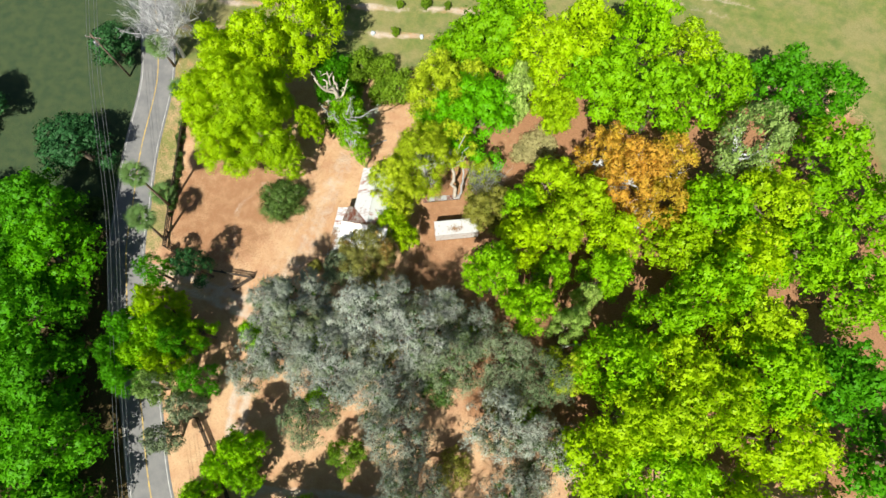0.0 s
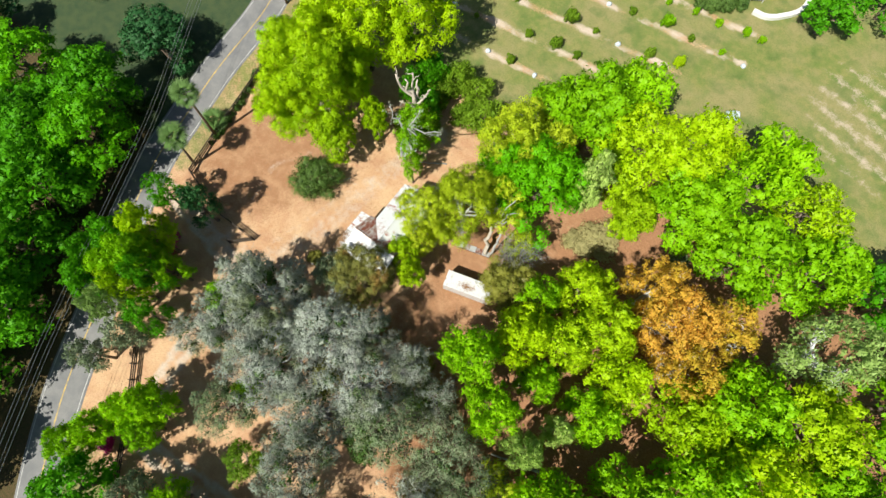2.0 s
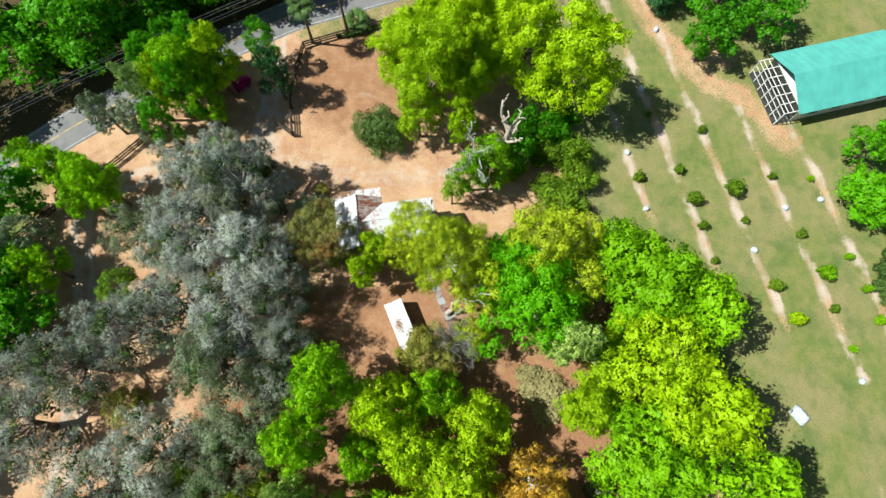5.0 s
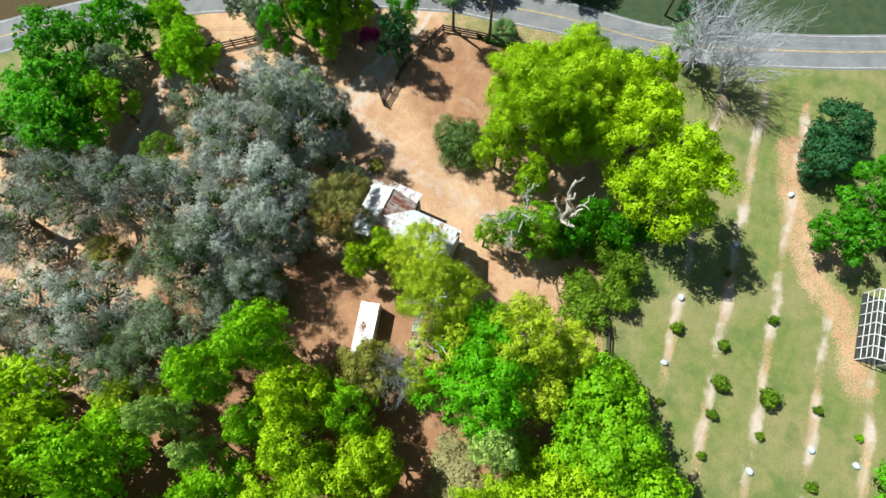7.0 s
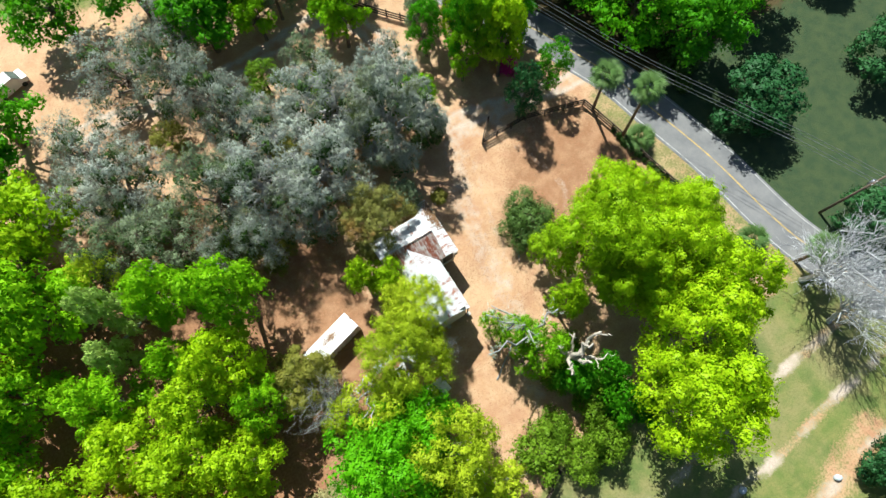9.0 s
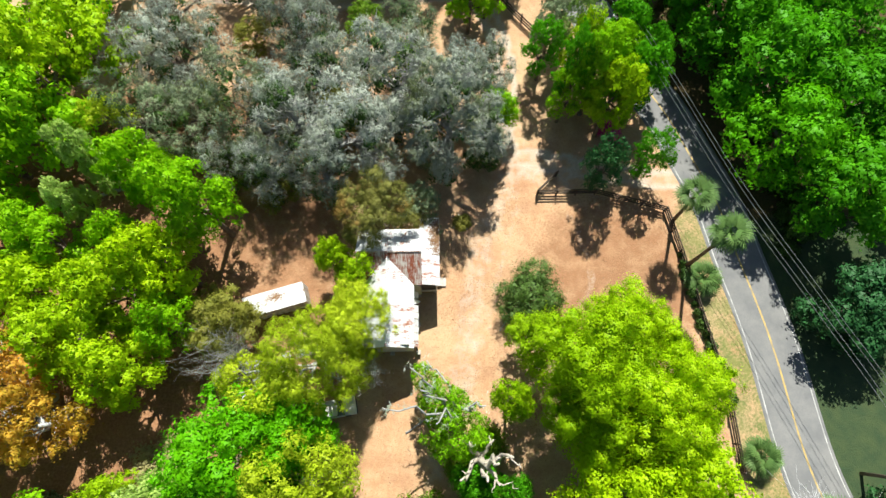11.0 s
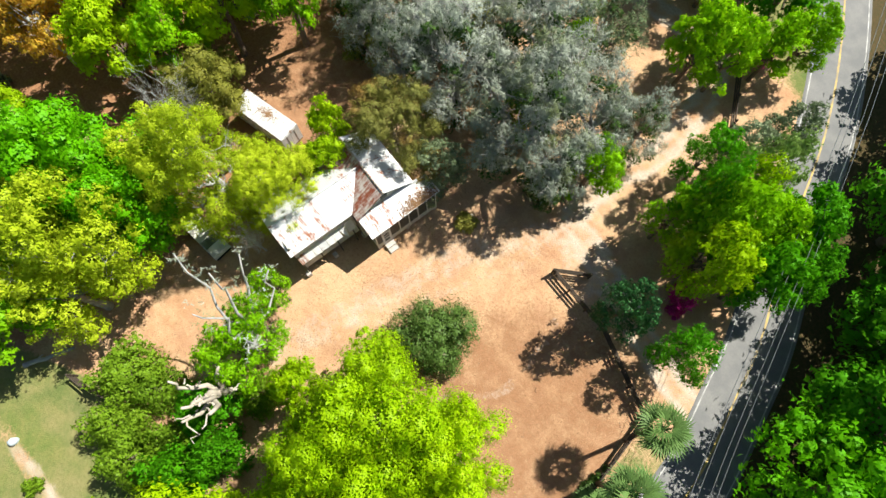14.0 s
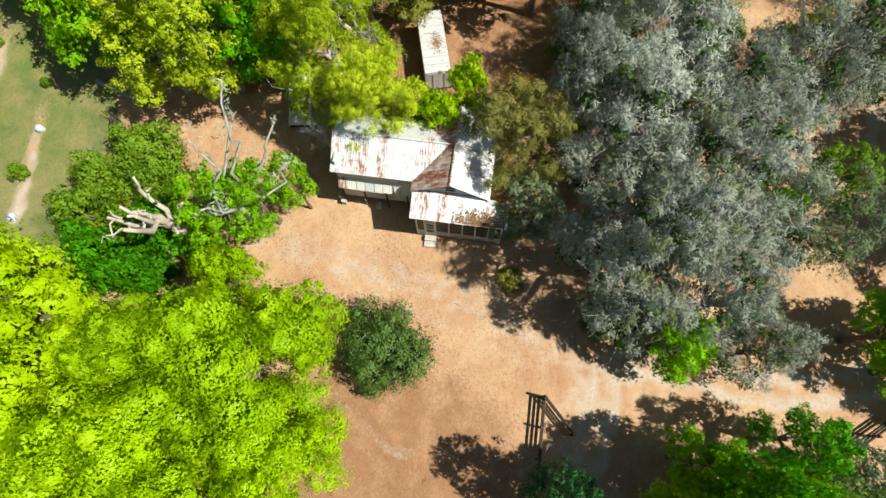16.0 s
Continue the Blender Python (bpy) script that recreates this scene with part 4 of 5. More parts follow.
def build_car():
    """An abandoned estate car, nose to the east."""
    car = thing("car", "old dusty pale estate car abandoned under trees", "car", pose(-8.3, -11.6, 0, 0, 0, 12))
    prof = [(-2.25, 0.45), (-2.28, 0.78), (-2.1, 0.95), (-1.35, 1.0), (1.0, 0.98), (2.1, 0.84), (2.28, 0.66), (2.25, 0.40), (1.9, 0.32), (-1.9, 0.32)]

    def extrude(pr, half, inset=0.06):
        n = len(pr)
        v = [(x, -half + (inset if z > 0.85 else 0), z) for x, z in pr] + [(x, half - (inset if z > 0.85 else 0), z) for x, z in pr]
        return v, [tuple(range(n)), tuple(range(2 * n - 1, n - 1, -1))] + [((i + 1) % n, i, n + i, n + (i + 1) % n) for i in range(n)]

    part("body", mesh_of("body", *extrude(prof, 0.86)), car, CARPAINT, "dusty pale bodywork")
    pillar = [(-2.1, -0.76, 0.98), (-2.1, 0.76, 0.98), (-1.9, 0.68, 1.58), (-1.9, -0.68, 1.58), (1.15, -0.76, 0.98), (1.15, 0.76, 0.98), (0.5, 0.68, 1.58), (0.5, -0.68, 1.58)]
    for name, quad in (("rear_window", (0, 1, 2, 3)), ("windscreen", (5, 4, 7, 6)), ("side_window", (4, 0, 3, 7)), ("side_window", (1, 5, 6, 2))):
        part(name, mesh_of(name, [pillar[i] for i in quad], [(0, 1, 2, 3)]), car, CARGLASS, "dark dusty glass")
    part("roof", mesh_of("roof", *box(-2.0, -0.72, 1.57, 0.6, 0.72, 1.63, 0.14)), car, CARPAINT, "pale dusty estate roof")
    part("bonnet", mesh_of("bonnet", [(1.0, -0.72, 0.992), (2.05, -0.68, 0.862), (2.05, 0.68, 0.862), (1.0, 0.72, 0.992)], [(0, 1, 2, 3)]), car, CARPAINT)
    part("bumper", mesh_of("bumper", *box(2.22, -0.8, 0.42, 2.36, 0.8, 0.6, 0.05)), car, RUBBER)
    part("bumper", mesh_of("bumper", *box(-2.36, -0.8, 0.42, -2.22, 0.8, 0.6, 0.05)), car, RUBBER)
    for x in (-1.35, 1.4):
        for y in (-0.82, 0.82):
            w = part("wheel", mesh_of("wheel", *tube([(x, y - 0.1, 0.31), (x, y + 0.1, 0.31)], [0.32, 0.32], 14)), car, RUBBER)
            part("rim", mesh_of("rim", *tube([(x, y - 0.11, 0.31), (x, y + 0.11, 0.31)], [0.18, 0.18], 10)), w, CABLE)


build_car()


# ---- fences, poles and cables ----
def fence_run(points, label, height=1.35, spacing=2.4):
    pts = [np.array(p, float) for p in points]
    f = thing("fence", label, "fence", pose(*points[0], 0))
    o = pts[0]
    post = mesh_of("post", *box(-0.075, -0.075, -0.3, 0.075, 0.075, height + 0.12, 0.015))
    for a, b in zip(pts[:-1], pts[1:]):
        reach = np.linalg.norm(b - a)
        n = max(1, round(reach / spacing))
        ang = math.degrees(math.atan2(b[1] - a[1], b[0] - a[0]))
        rail = mesh_of("rail", *box(0, -0.04, -0.1, reach / n, 0.04, 0.1))
        for i in range(n + 1 if b is pts[-1] else n):
            p = a + (b - a) * i / n - o
            q = part("post", post, f, FENCEWOOD)
            q.matrix_basis = pose(p[0], p[1], 0, 0, 0, ang)
            if i < n:
                for z in (0.35, 0.78, 1.22):
                    r = part("rail", rail, f, FENCEWOOD)
                    r.matrix_basis = pose(p[0], p[1], z, 0, 0, ang) @ pose(0, 0.1, 0)
    return f


fence_run(FENCE, "dark wooden post and board fence along the yard")
fence_run([(12.1, 11.2), (14.3, 13.5)], "short dark open board gate section")
fence_run([(13.5, 30.8), (10.9, 33.8), (7.4, 38.0), (2.3, 44.6), (-3, 51)], "dark board fence along the roadside")
fence_run([(-0.5, -24.5), (-2.5, -25.8), (-4.2, -26.4)], "short leaning run of old dark fence")


def build_pole():
    p = thing("utility_pole", "wooden utility pole with crossarm beside the road", "pole", pose(41.6, -16.4, 0))
    part("pole", mesh_of("pole", *tube([(0, 0, -0.5), (0, 0, 5), (0, 0, 10.2)], [0.17, 0.15, 0.11], 9), smooth=True), p, POLEWOOD)
    part("crossarm", mesh_of("crossarm", *box(-1.2, -0.06, 9.3, 1.2, 0.06, 9.45)), p, POLEWOOD)
    part("transformer", mesh_of("transformer", *tube([(0.32, 0.1, 7.7), (0.32, 0.1, 8.6)], [0.24, 0.24], 12), smooth=True), p, CABLE, "grey transformer can")
    for x in (-1.1, -0.5, 0.5, 1.1):
        part("insulator", mesh_of("insulator", *tube([(x, 0, 9.45), (x, 0, 9.62)], [0.05, 0.035], 8)), p, CLEANWHITE)


build_pole()
for k, (dx, z) in enumerate(((-1.1, 9.6), (-0.5, 9.6), (0.5, 9.6), (1.1, 9.6))):
    run = bend([(62, -62), (41.6, -16.4), (35.0, -2.5), (29.6, 8), (24.5, 19), (16.8, 35), (6, 56)], 6)
    nr = np.gradient(run, axis=0)
    nr = np.stack([nr[:, 1], -nr[:, 0]], 1) / np.linalg.norm(nr, axis=1)[:, None]
    pts = [(p[0] - q[0] * dx * 0.7, p[1] - q[1] * dx * 0.7, z - 1.1 * math.sin(math.pi * min(1, max(0, (i - 6) / 24)))) for i, (p, q) in enumerate(zip(run, nr))]
    tagged(new("power_cable", mesh_of("power_cable", *tube(pts, [0.022] * len(pts), 4), CABLE)), "thin grey overhead power cable above the road", "cable", "cables over the road")


# ---- trees ----
for x, y, h, r in ((2.6, 15.4, 17.0, 5.6), (-6.6, 14.2, 15.5, 5.8), (-3.5, 20.5, 16.5, 5.8), (-12.8, 15.6, 16.3, 5.6), (-9.8, 10.8, 12.6, 3.2), (-15.4, 11.0, 13.0, 3.2), (-10.6, 22.0, 15.0, 5.4), (4.2, 20.4, 13.0, 4.4)):
    tree("mossy", "moss", x, y, h, r, "oak_tree", "large oak draped in grey moss with pale branches", "moss-hung oaks", GREYWOOD)
for x, y, h, r in ((-17.8, 17.6, 15.6, 4.8), (-24.0, 15.6, 13.0, 4.8), (-25.4, 23.6, 16.4, 5.0), (-13.2, 26.4, 16.8, 4.8), (-16.2, 33.0, 15.5, 4.6), (-29.6, 17.0, 12.5, 4.2), (-19.8, 11.8, 11.5, 2.8), (-2.2, 27.5, 11.5, 4.0), (-28.5, 31.4, 10.5, 5.0), (-22.0, 39.0, 11.0, 5.5), (-31.5, 25.5, 10.5, 4.6), (-14.0, 41.0, 10.5, 4.5), (7.0, 24.0, 10.0, 2.8)):
    tree("mossy", "moss" if (x + y) % 2 < 1.2 else "mossgreen", x, y, h, r, "oak_tree", "open oak hung with grey moss over sandy ground", "moss-hung oaks", BARK)
for x, y, h, r in ((14.6, -7.2, 17.4, 5.4), (18.4, -4.4, 14.0, 4.2), (18.4, -12.8, 17.4, 5.6), (17.2, -18.8, 17.0, 5.0), (12.6, -24.2, 19.0, 5.4), (14.2, -11.2, 17.6, 3.6), (8.4, -10.6, 11.8, 1.9), (21.6, -9.6, 15.5, 4.4), (22.0, -17.2, 15.5, 4.4)):
    tree("broad", "oak", x, y, h, r, "oak_tree", "broad bright green oak shading the yard", "yard oaks")
tree("airy", "yellow", 10.6, -5.2, 10.5, 3.0, "tree", "small yellow-green tree beside the big oak")
for x, y, h, r in ((-8.6, -7.6, 16.6, 4.7), (-5.0, -3.9, 12.4, 3.5), (-8.8, -17.2, 16.6, 4.8), (-8.0, -21.6, 12.0, 4.2), (-12.6, -20.0, 13.0, 3.8), (-11.6, -11.4, 13.4, 3.0)):
    tree("airy", "gold", x, y, h, r, "tree", "yellow-green tree with thin airy crown", "trees behind the house", GREYWOOD)
for x, y, h, r in ((-6.9, -5.6, 8.4, 2.7), (-6.2, -1.6, 8.6, 2.2)):
    tree("airy", "gold", x, y, h, r, "tree", "yellow-green tree leaning over the wing roof", "trees behind the house", GREYWOOD)
tree("bare", "olive", -4.4, -8.0, 6.2, 1.7, "bare_tree", "leafless grey twiggy bush at the wing corner", "", PALETWIG)
for x, y, h, r in ((-14.6, -15.6, 15.5, 5.7), (-10.8, -13.6, 14.0, 4.2)):
    tree("broad", "deep", x, y, h, r, "tree", "dense deep green tree", "trees behind the house")
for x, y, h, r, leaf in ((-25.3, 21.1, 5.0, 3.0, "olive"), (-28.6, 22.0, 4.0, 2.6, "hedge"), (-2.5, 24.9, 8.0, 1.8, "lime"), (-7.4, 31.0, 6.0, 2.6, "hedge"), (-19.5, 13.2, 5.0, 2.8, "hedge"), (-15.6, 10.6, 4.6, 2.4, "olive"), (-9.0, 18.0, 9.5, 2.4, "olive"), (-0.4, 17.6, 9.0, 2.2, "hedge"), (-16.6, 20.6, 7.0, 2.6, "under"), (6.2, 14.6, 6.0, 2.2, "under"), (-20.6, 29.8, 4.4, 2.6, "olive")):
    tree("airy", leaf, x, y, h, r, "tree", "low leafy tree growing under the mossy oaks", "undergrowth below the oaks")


def leaning_tree():
    """A pale double trunk that leans under the airy crowns."""
    rng = np.random.default_rng(5)
    t = thing("tree", "pale double-trunked tree leaning behind the house", "tree", pose(-13.4, -6.6, 0), "trees behind the house")
    part("trunk", mesh_of("trunk", *crooked(rng, (0, 0, -0.3), (1.2, -2.0, 7.6), 0.30, 0.18, 7, 0.05, 9), smooth=True), t, DEADWOOD)
    part("trunk", mesh_of("trunk", *crooked(rng, (-0.5, 0.1, -0.3), (-0.6, -1.6, 7.2), 0.2, 0.12, 7, 0.06, 8), smooth=True), t, GREYWOOD)
    lobes = []
    for i in range(9):
        a = i * 0.7 + rng.uniform(-0.2, 0.2)
        tip = np.array([1.0 + 2.6 * math.cos(a), -3.2 + 2.2 * math.sin(a), rng.uniform(8.6, 11.2)])
        part("limb", mesh_of("limb", *crooked(rng, (1.0, -1.7, 6.2), tip, 0.14, 0.04, 6, 0.12, 6), smooth=True), t, GREYWOOD)
        lobes.append((*tip, rng.uniform(0.6, 1.0)))
    part("crown", leaf_mesh("crown", lobe_leaves(rng, lobes, 60.0, 0.24, 0.13, 0.7, 0.0, 0.8, -0.5, 0.8, 20)), t, LEAF["gold"])


leaning_tree()
tree("airy", "russet", -4.3, 6.5, 11.6, 4.4, "tree", "brownish olive tree beside the house roof")
for x, y, h, r in ((-8.4, 2.4, 9.6, 1.8), (-6.0, 0.9, 8.8, 2.4)):
    tree("broad", "yellow", x, y, h, r, "tree", "small vivid green tree against the house", "vivid trees at the house")
tree("broad", "lime", 7.3, 18.6, 8.0, 2.6, "tree", "vivid green undergrowth at the oak edge")
tree("airy", "mossgreen", -0.4, 8.0, 7.2, 2.8, "tree", "grey-green small tree at the porch corner")
tree("broad", "olive", -18.4, -4.1, 8.8, 3.7, "tree", "brown-green bushy tree at the container")
tree("bare", "olive", -17.2, -7.0, 9.0, 3.2, "bare_tree", "leafless grey twiggy tree at the container", "", GREYWOOD)
tree("airy", "gold", -16.6, -9.2, 7.5, 2.4, "tree", "yellow-green tree with thin airy crown", "trees behind the house", GREYWOOD)
tree("broad", "pale", -19.2, -18.9, 16.6, 2.5, "tree", "pale whitish-green flowering tree")
tree("broad", "pale", -32.4, 6.4, 13.6, 1.8, "tree", "pale whitish-green flowering tree")
tree("airy", "sage", -50.2, -17.8, 18.4, 4.6, "tree", "tall grey-green tree with moss in its crown", "woodland trees", PALETWIG)
tree("broad", "pale", -30.8, 10.4, 15.8, 2.1, "tree", "pale whitish-green flowering tree")
for x, y, h, r in ((-36.0, -11.0, 15.4, 4.7), (-39.8, -7.4, 14.2, 3.8), (-32.4, -13.4, 15.2, 3.8), (-40.6, -13.8, 13.8, 4.0)):
    tree("airy", "rust", x, y, h, r, "tree", "tree with rusty orange-brown new leaves", "rusty trees", PALETWIG)
for x, y, h, r, leaf in ((-20.6, 6.2, 17.0, 3.2, "lime"), (-25.8, 9.2, 16.4, 2.8, "lime"), (-23.3, 0.6, 15.4, 3.1, "oak"), (-27.4, -1.8, 13.6, 3.2, "yellow"), (-22.3, -4.4, 11.8, 2.7, "lime"), (-30.4, -5.9, 13.9, 3.6, "yellow"), (-25.9, -8.8, 12.8, 3.0, "yellow"), (-34.2, -2.2, 12.6, 3.8, "oak"), (-28.0, 3.4, 11.5, 2.2, "lime"), (-34.6, 2.8, 13.8, 3.0, "lime"), (-36.8, 13.6, 18.2, 4.2, "lime"), (-38.2, 19.2, 18.6, 4.0, "yellow"), (-42.0, 7.2, 14.6, 3.7, "lime"), (-44.2, 12.6, 15.6, 3.9, "yellow"), (-44.2, -3.6, 12.4, 4.2, "oak"), (-48.2, 1.6, 15.4, 4.4, "lime"), (-52.8, 5.8, 14.8, 4.4, "yellow"), (-48.8, 15.6, 16.0, 4.4, "oak"), (-54.6, 11.5, 17.8, 4.8, "lime"), (-50.8, -2.0, 16.6, 4.0, "oak"), (-43.6, 19.0, 14.5, 4.6, "yellow"), (-32.0, 15.4, 11.0, 3.0, "gold")):
    tree("airy" if leaf == "gold" or x > -24 and y < 0 else "broad", leaf, x, y, h, r * 1.14, "tree", "bright lime-green woodland tree", "woodland trees")
for x, y, h, r in ((-14.0, -27.2, 15.0, 5.0), (-20.6, -27.0, 15.0, 5.2), (-17.0, -32.0, 13.6, 4.2), (-26.8, -30.0, 17.2, 4.8), (-30.6, -24.2, 15.0, 4.8), (-34.0, -31.3, 16.8, 4.8), (-38.5, -23.0, 14.0, 5.2), (-25.0, -22.0, 7.0, 3.0), (-9.8, -26.0, 12.0, 4.0), (-42.0, -33.0, 13.0, 4.6), (-46.5, -27.0, 12.5, 4.6)):
    k = int(abs(x * 7 + y * 3))
    tree("airy" if k % 3 == 0 else "broad", ("lime", "oak", "lime", "lime")[k % 4], x, y, h + k % 4 - 1.5, r * 1.15, "tree", "yellow-green woodland tree beside the orchard", "woodland trees")
for x, y, h, r in ((-47.0, -8.0, 14.5, 5.0), (-53.5, -11.0, 14.5, 5.2), (-60.5, -19.0, 14.5, 5.5), (-58.5, -5.0, 14.5, 5.2), (-36.0, 25.0, 13.0, 4.8), (-44.5, 24.5, 14.0, 5.2), (-57.0, 18.0, 14.0, 5.4), (-62.5, 10.0, 14.0, 5.4), (-66.0, -1.0, 14.5, 5.4), (-52.0, 28.0, 13.5, 5.2), (-62.0, 28.0, 13.5, 5.4), (-70.0, 18.0, 14.0, 5.6), (-69.0, -13.0, 14.0, 5.6)):
    tree("broad", ("lime", "yellow", "green", "oak", "lime")[int(abs(x * 3 + y)) % 5], x, y, h, r * 1.05, "tree", "bright green woodland tree", "woodland trees")
for x, y, h, r in ((-25.6, -20.0, 11.5, 2.8), (-20.4, -22.6, 11.5, 3.6)):
    tree("broad", "yellow", x, y, h, r, "tree", "yellow-green woodland tree beside the orchard", "woodland trees")
for x, y, h, r in ((-55.5, -31.0, 12.0, 5.0), (-62.0, -30.0, 12.0, 4.6)):
    tree("broad", "green", x, y, h, r, "tree", "round green tree beyond the woodland", "woodland trees")
for x, y, h, r in ((18.9, 18.6, 15.2, 2.7), (17.3, 21.3, 14.6, 2.8), (15.2, 22.2, 14.6, 2.1), (22.2, 21.6, 12.6, 2.6), (23.2, 13.8, 9.5, 2.3), (16.4, 24.8, 13.0, 2.4), (12.5, 25.8, 10.4, 2.2), (14.6, 20.3, 10.0, 2.1), (19.6, 24.0, 12.5, 2.8)):
    tree("airy" if r < 2.5 else "broad", ("green", "lime", "green", "lime", "oak")[int(x * 10) % 5], x, y, h, r * 1.02, "tree", "tall bright green tree beside the drive", "trees by the gate")
tree("airy", "dark", 17.9, 12.2, 10.6, 2.4, "tree", "slim dark feathery tree by the fence")
for x, y, h, r, leaf in ((-1.2, 40.6, 10.0, 2.8, "mossgreen"), (16.2, 27.6, 13.4, 2.6, "sage"), (20.8, 26.6, 12.0, 3.0, "green"), (13.6, 29.4, 9.0, 2.2, "mossgreen"), (14.8, 33.4, 9.5, 2.2, "mossgreen"), (8.2, 38.8, 9.2, 2.4, "lime"), (23.4, 24.4, 11.0, 2.4, "green")):
    tree("airy" if leaf in ("mossgreen", "sage") else "broad", leaf, x, y, h, r, "tree", "green and grey-green tree crowding the road edge", "trees along the road edge")
for x, y, h, r in ((6.4, 34.4, 10.2, 2.3), (4.4, 32.2, 11.4, 2.6), (-4.4, 38.6, 10.0, 2.6), (3.6, 35.4, 9.0, 2.2), (9.2, 41.4, 9.0, 2.4)):
    tree("broad", "lime", x, y, h, r, "tree", "bright green tree on the sandy roadside", "roadside trees")
for x, y, h, r in ((-10.6, 40.4, 12.0, 4.0), (-4.4, 42.0, 11.0, 3.2), (-8.5, 45.0, 12.0, 4.6), (-2.0, 47.5, 12.0, 4.4), (4.5, 43.5, 11.5, 3.6), (-16.0, 49.5, 12.0, 4.8), (-26.0, 52.0, 11.5, 4.8), (-37.0, 40.0, 12.0, 4.6), (-40.0, 33.0, 12.5, 4.8), (-46.0, 42.0, 12.5, 5.2)):
    tree("broad", "green" if x > -20 else "deep", x, y, h, r * 1.1, "tree", "dense green tree beyond the sandy track", "trees beyond the track")
for x, y, h, r in ((36.2, 14.5, 14.0, 5.0), (35.5, 22.5, 14.0, 5.2), (31.5, 29.5, 13.0, 5.0), (40.5, 9.0, 13.0, 4.6), (43.0, 18.0, 13.5, 5.4), (40.5, 28.5, 13.5, 5.4), (27.0, 36.5, 12.5, 5.0), (35.0, 37.5, 13.0, 5.4), (24.5, 45.0, 12.0, 5.0), (31.5, 47.0, 12.5, 5.2), (19.0, 54.0, 12.0, 5.0), (48.0, 36.0, 13.0, 5.4), (51.0, 25.0, 13.0, 5.4), (52.0, 13.0, 12.0, 5.0), (43.0, 45.0, 13.0, 5.4)):
    tree("broad", "green" if (x + y) % 3 < 2 else "deep", x, y, h, r * 1.15, "tree", "broad green tree across the road", "trees across the road")
for x, y, h, r in ((41.8, -1.6, 9.0, 4.9), (43.5, -19.5, 6.8, 3.4), (32.4, -41.0, 7.0, 3.6), (28.0, -40.5, 6.5, 3.0), (60.0, -5.0, 9.0, 4.5), (64.0, 12.0, 9.0, 4.5)):
    tree("dense", "dark", x, y, h, r, "evergreen_tree", "dark glossy round evergreen on the grass", "dark evergreens")
for x, y, h, r in ((25.5, -46.5, 9.5, 4.4), (18.5, -44.2, 9.0, 3.4), (21.5, -52.0, 10.0, 4.2)):
    tree("broad", "green", x, y, h, r, "tree", "green tree by the neighbouring house", "trees by the green-roofed house")
for x, y, h, r in ((-4.6, -58.0, 6.5, 3.6), (1.5, -60.0, 8.0, 3.0), (-31.0, -65.0, 8.5, 4.0), (-2.0, -67.0, 9.5, 4.4), (-6.0, -75.0, 9.5, 4.6), (-37.0, -73.0, 9.5, 4.6)):
    tree("broad", "deep" if x > -5 else "green", x, y, h, r, "tree", "leafy green garden tree", "garden trees")
for x, y, h, r in ((34.4, -21.6, 13.6, 5.8), (33.8, -26.8, 11.6, 5.0)):
    tree("bare", "olive", x, y, h, r, "bare_tree", "leafless pale grey tree over the road edge", "bare trees", PALETWIG)
bush("bush", 10.8, -0.4, 4.6, 4.5, "large_bush", "large round dark green bush alone in the yard", "bush", "", 2)
for x, y, h, r in ((8.3, -21.4, 7.4, 3.2), (5.2, -24.2, 6.0, 3.4), (2.0, -24.4, 4.8, 3.0), (-1.4, -22.0, 4.4, 3.6), (8.6, -18.6, 7.8, 2.8), (6.0, -20.6, 5.2, 2.8), (10.8, -24.2, 3.5, 2.4), (1.4, -20.8, 3.6, 2.6), (6.6, -14.4, 4.0, 2.4), (4.0, -16.6, 3.6, 2.2)):
    bush("green" if x > 7 else "hedge", x, y, h, r, "shrub", "rounded green shrub in an overgrown hedge", "shrub", "overgrown hedge", True)
for x, y, h, r in ((-27.4, 3.4, 3.4, 1.7), (-34.0, -21.0, 2.6, 1.8)):
    bush("mossgreen", x, y, h, r, "shrub", "low grey-green scrub on bare soil", "shrub", "scrub in the wood")
for x, y, h, r in ((20.2, 18.9, 2.8, 1.7), (20.8, 17.4, 1.8, 1.0), (7.4, 40.7, 2.2, 1.2)):
    bush("pink", x, y, h, r, "flowering_bush", "bush covered in magenta pink flowers", "bush", "pink flowering bushes", True)


bush("scrub", -24.0, -17.4, 1.5, 4.0, "shrub", "pale dry scrub mound in a clearing", "shrub", "dry scrub", True)
bush("scrub", -21.6, -15.4, 1.1, 2.4, "shrub", "pale dry scrub mound in a clearing", "shrub", "dry scrub", True)
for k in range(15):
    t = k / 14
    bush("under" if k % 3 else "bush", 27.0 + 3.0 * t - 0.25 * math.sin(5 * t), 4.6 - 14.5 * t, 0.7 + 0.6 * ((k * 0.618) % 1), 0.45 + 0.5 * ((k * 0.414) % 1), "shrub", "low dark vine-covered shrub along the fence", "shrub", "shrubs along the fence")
# Some dark shrubs grow here; more are added to fill the shade band.
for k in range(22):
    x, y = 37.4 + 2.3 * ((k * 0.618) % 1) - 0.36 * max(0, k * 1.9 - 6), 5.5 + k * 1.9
    bush("under", x + 0.6, y, 1.6 + 0.9 * ((k * 0.414) % 1), 1.5 + 0.8 * ((k * 0.73) % 1), "shrub", "dark low shrub filling in the shade across the road", "shrub", "shrubs across the road")


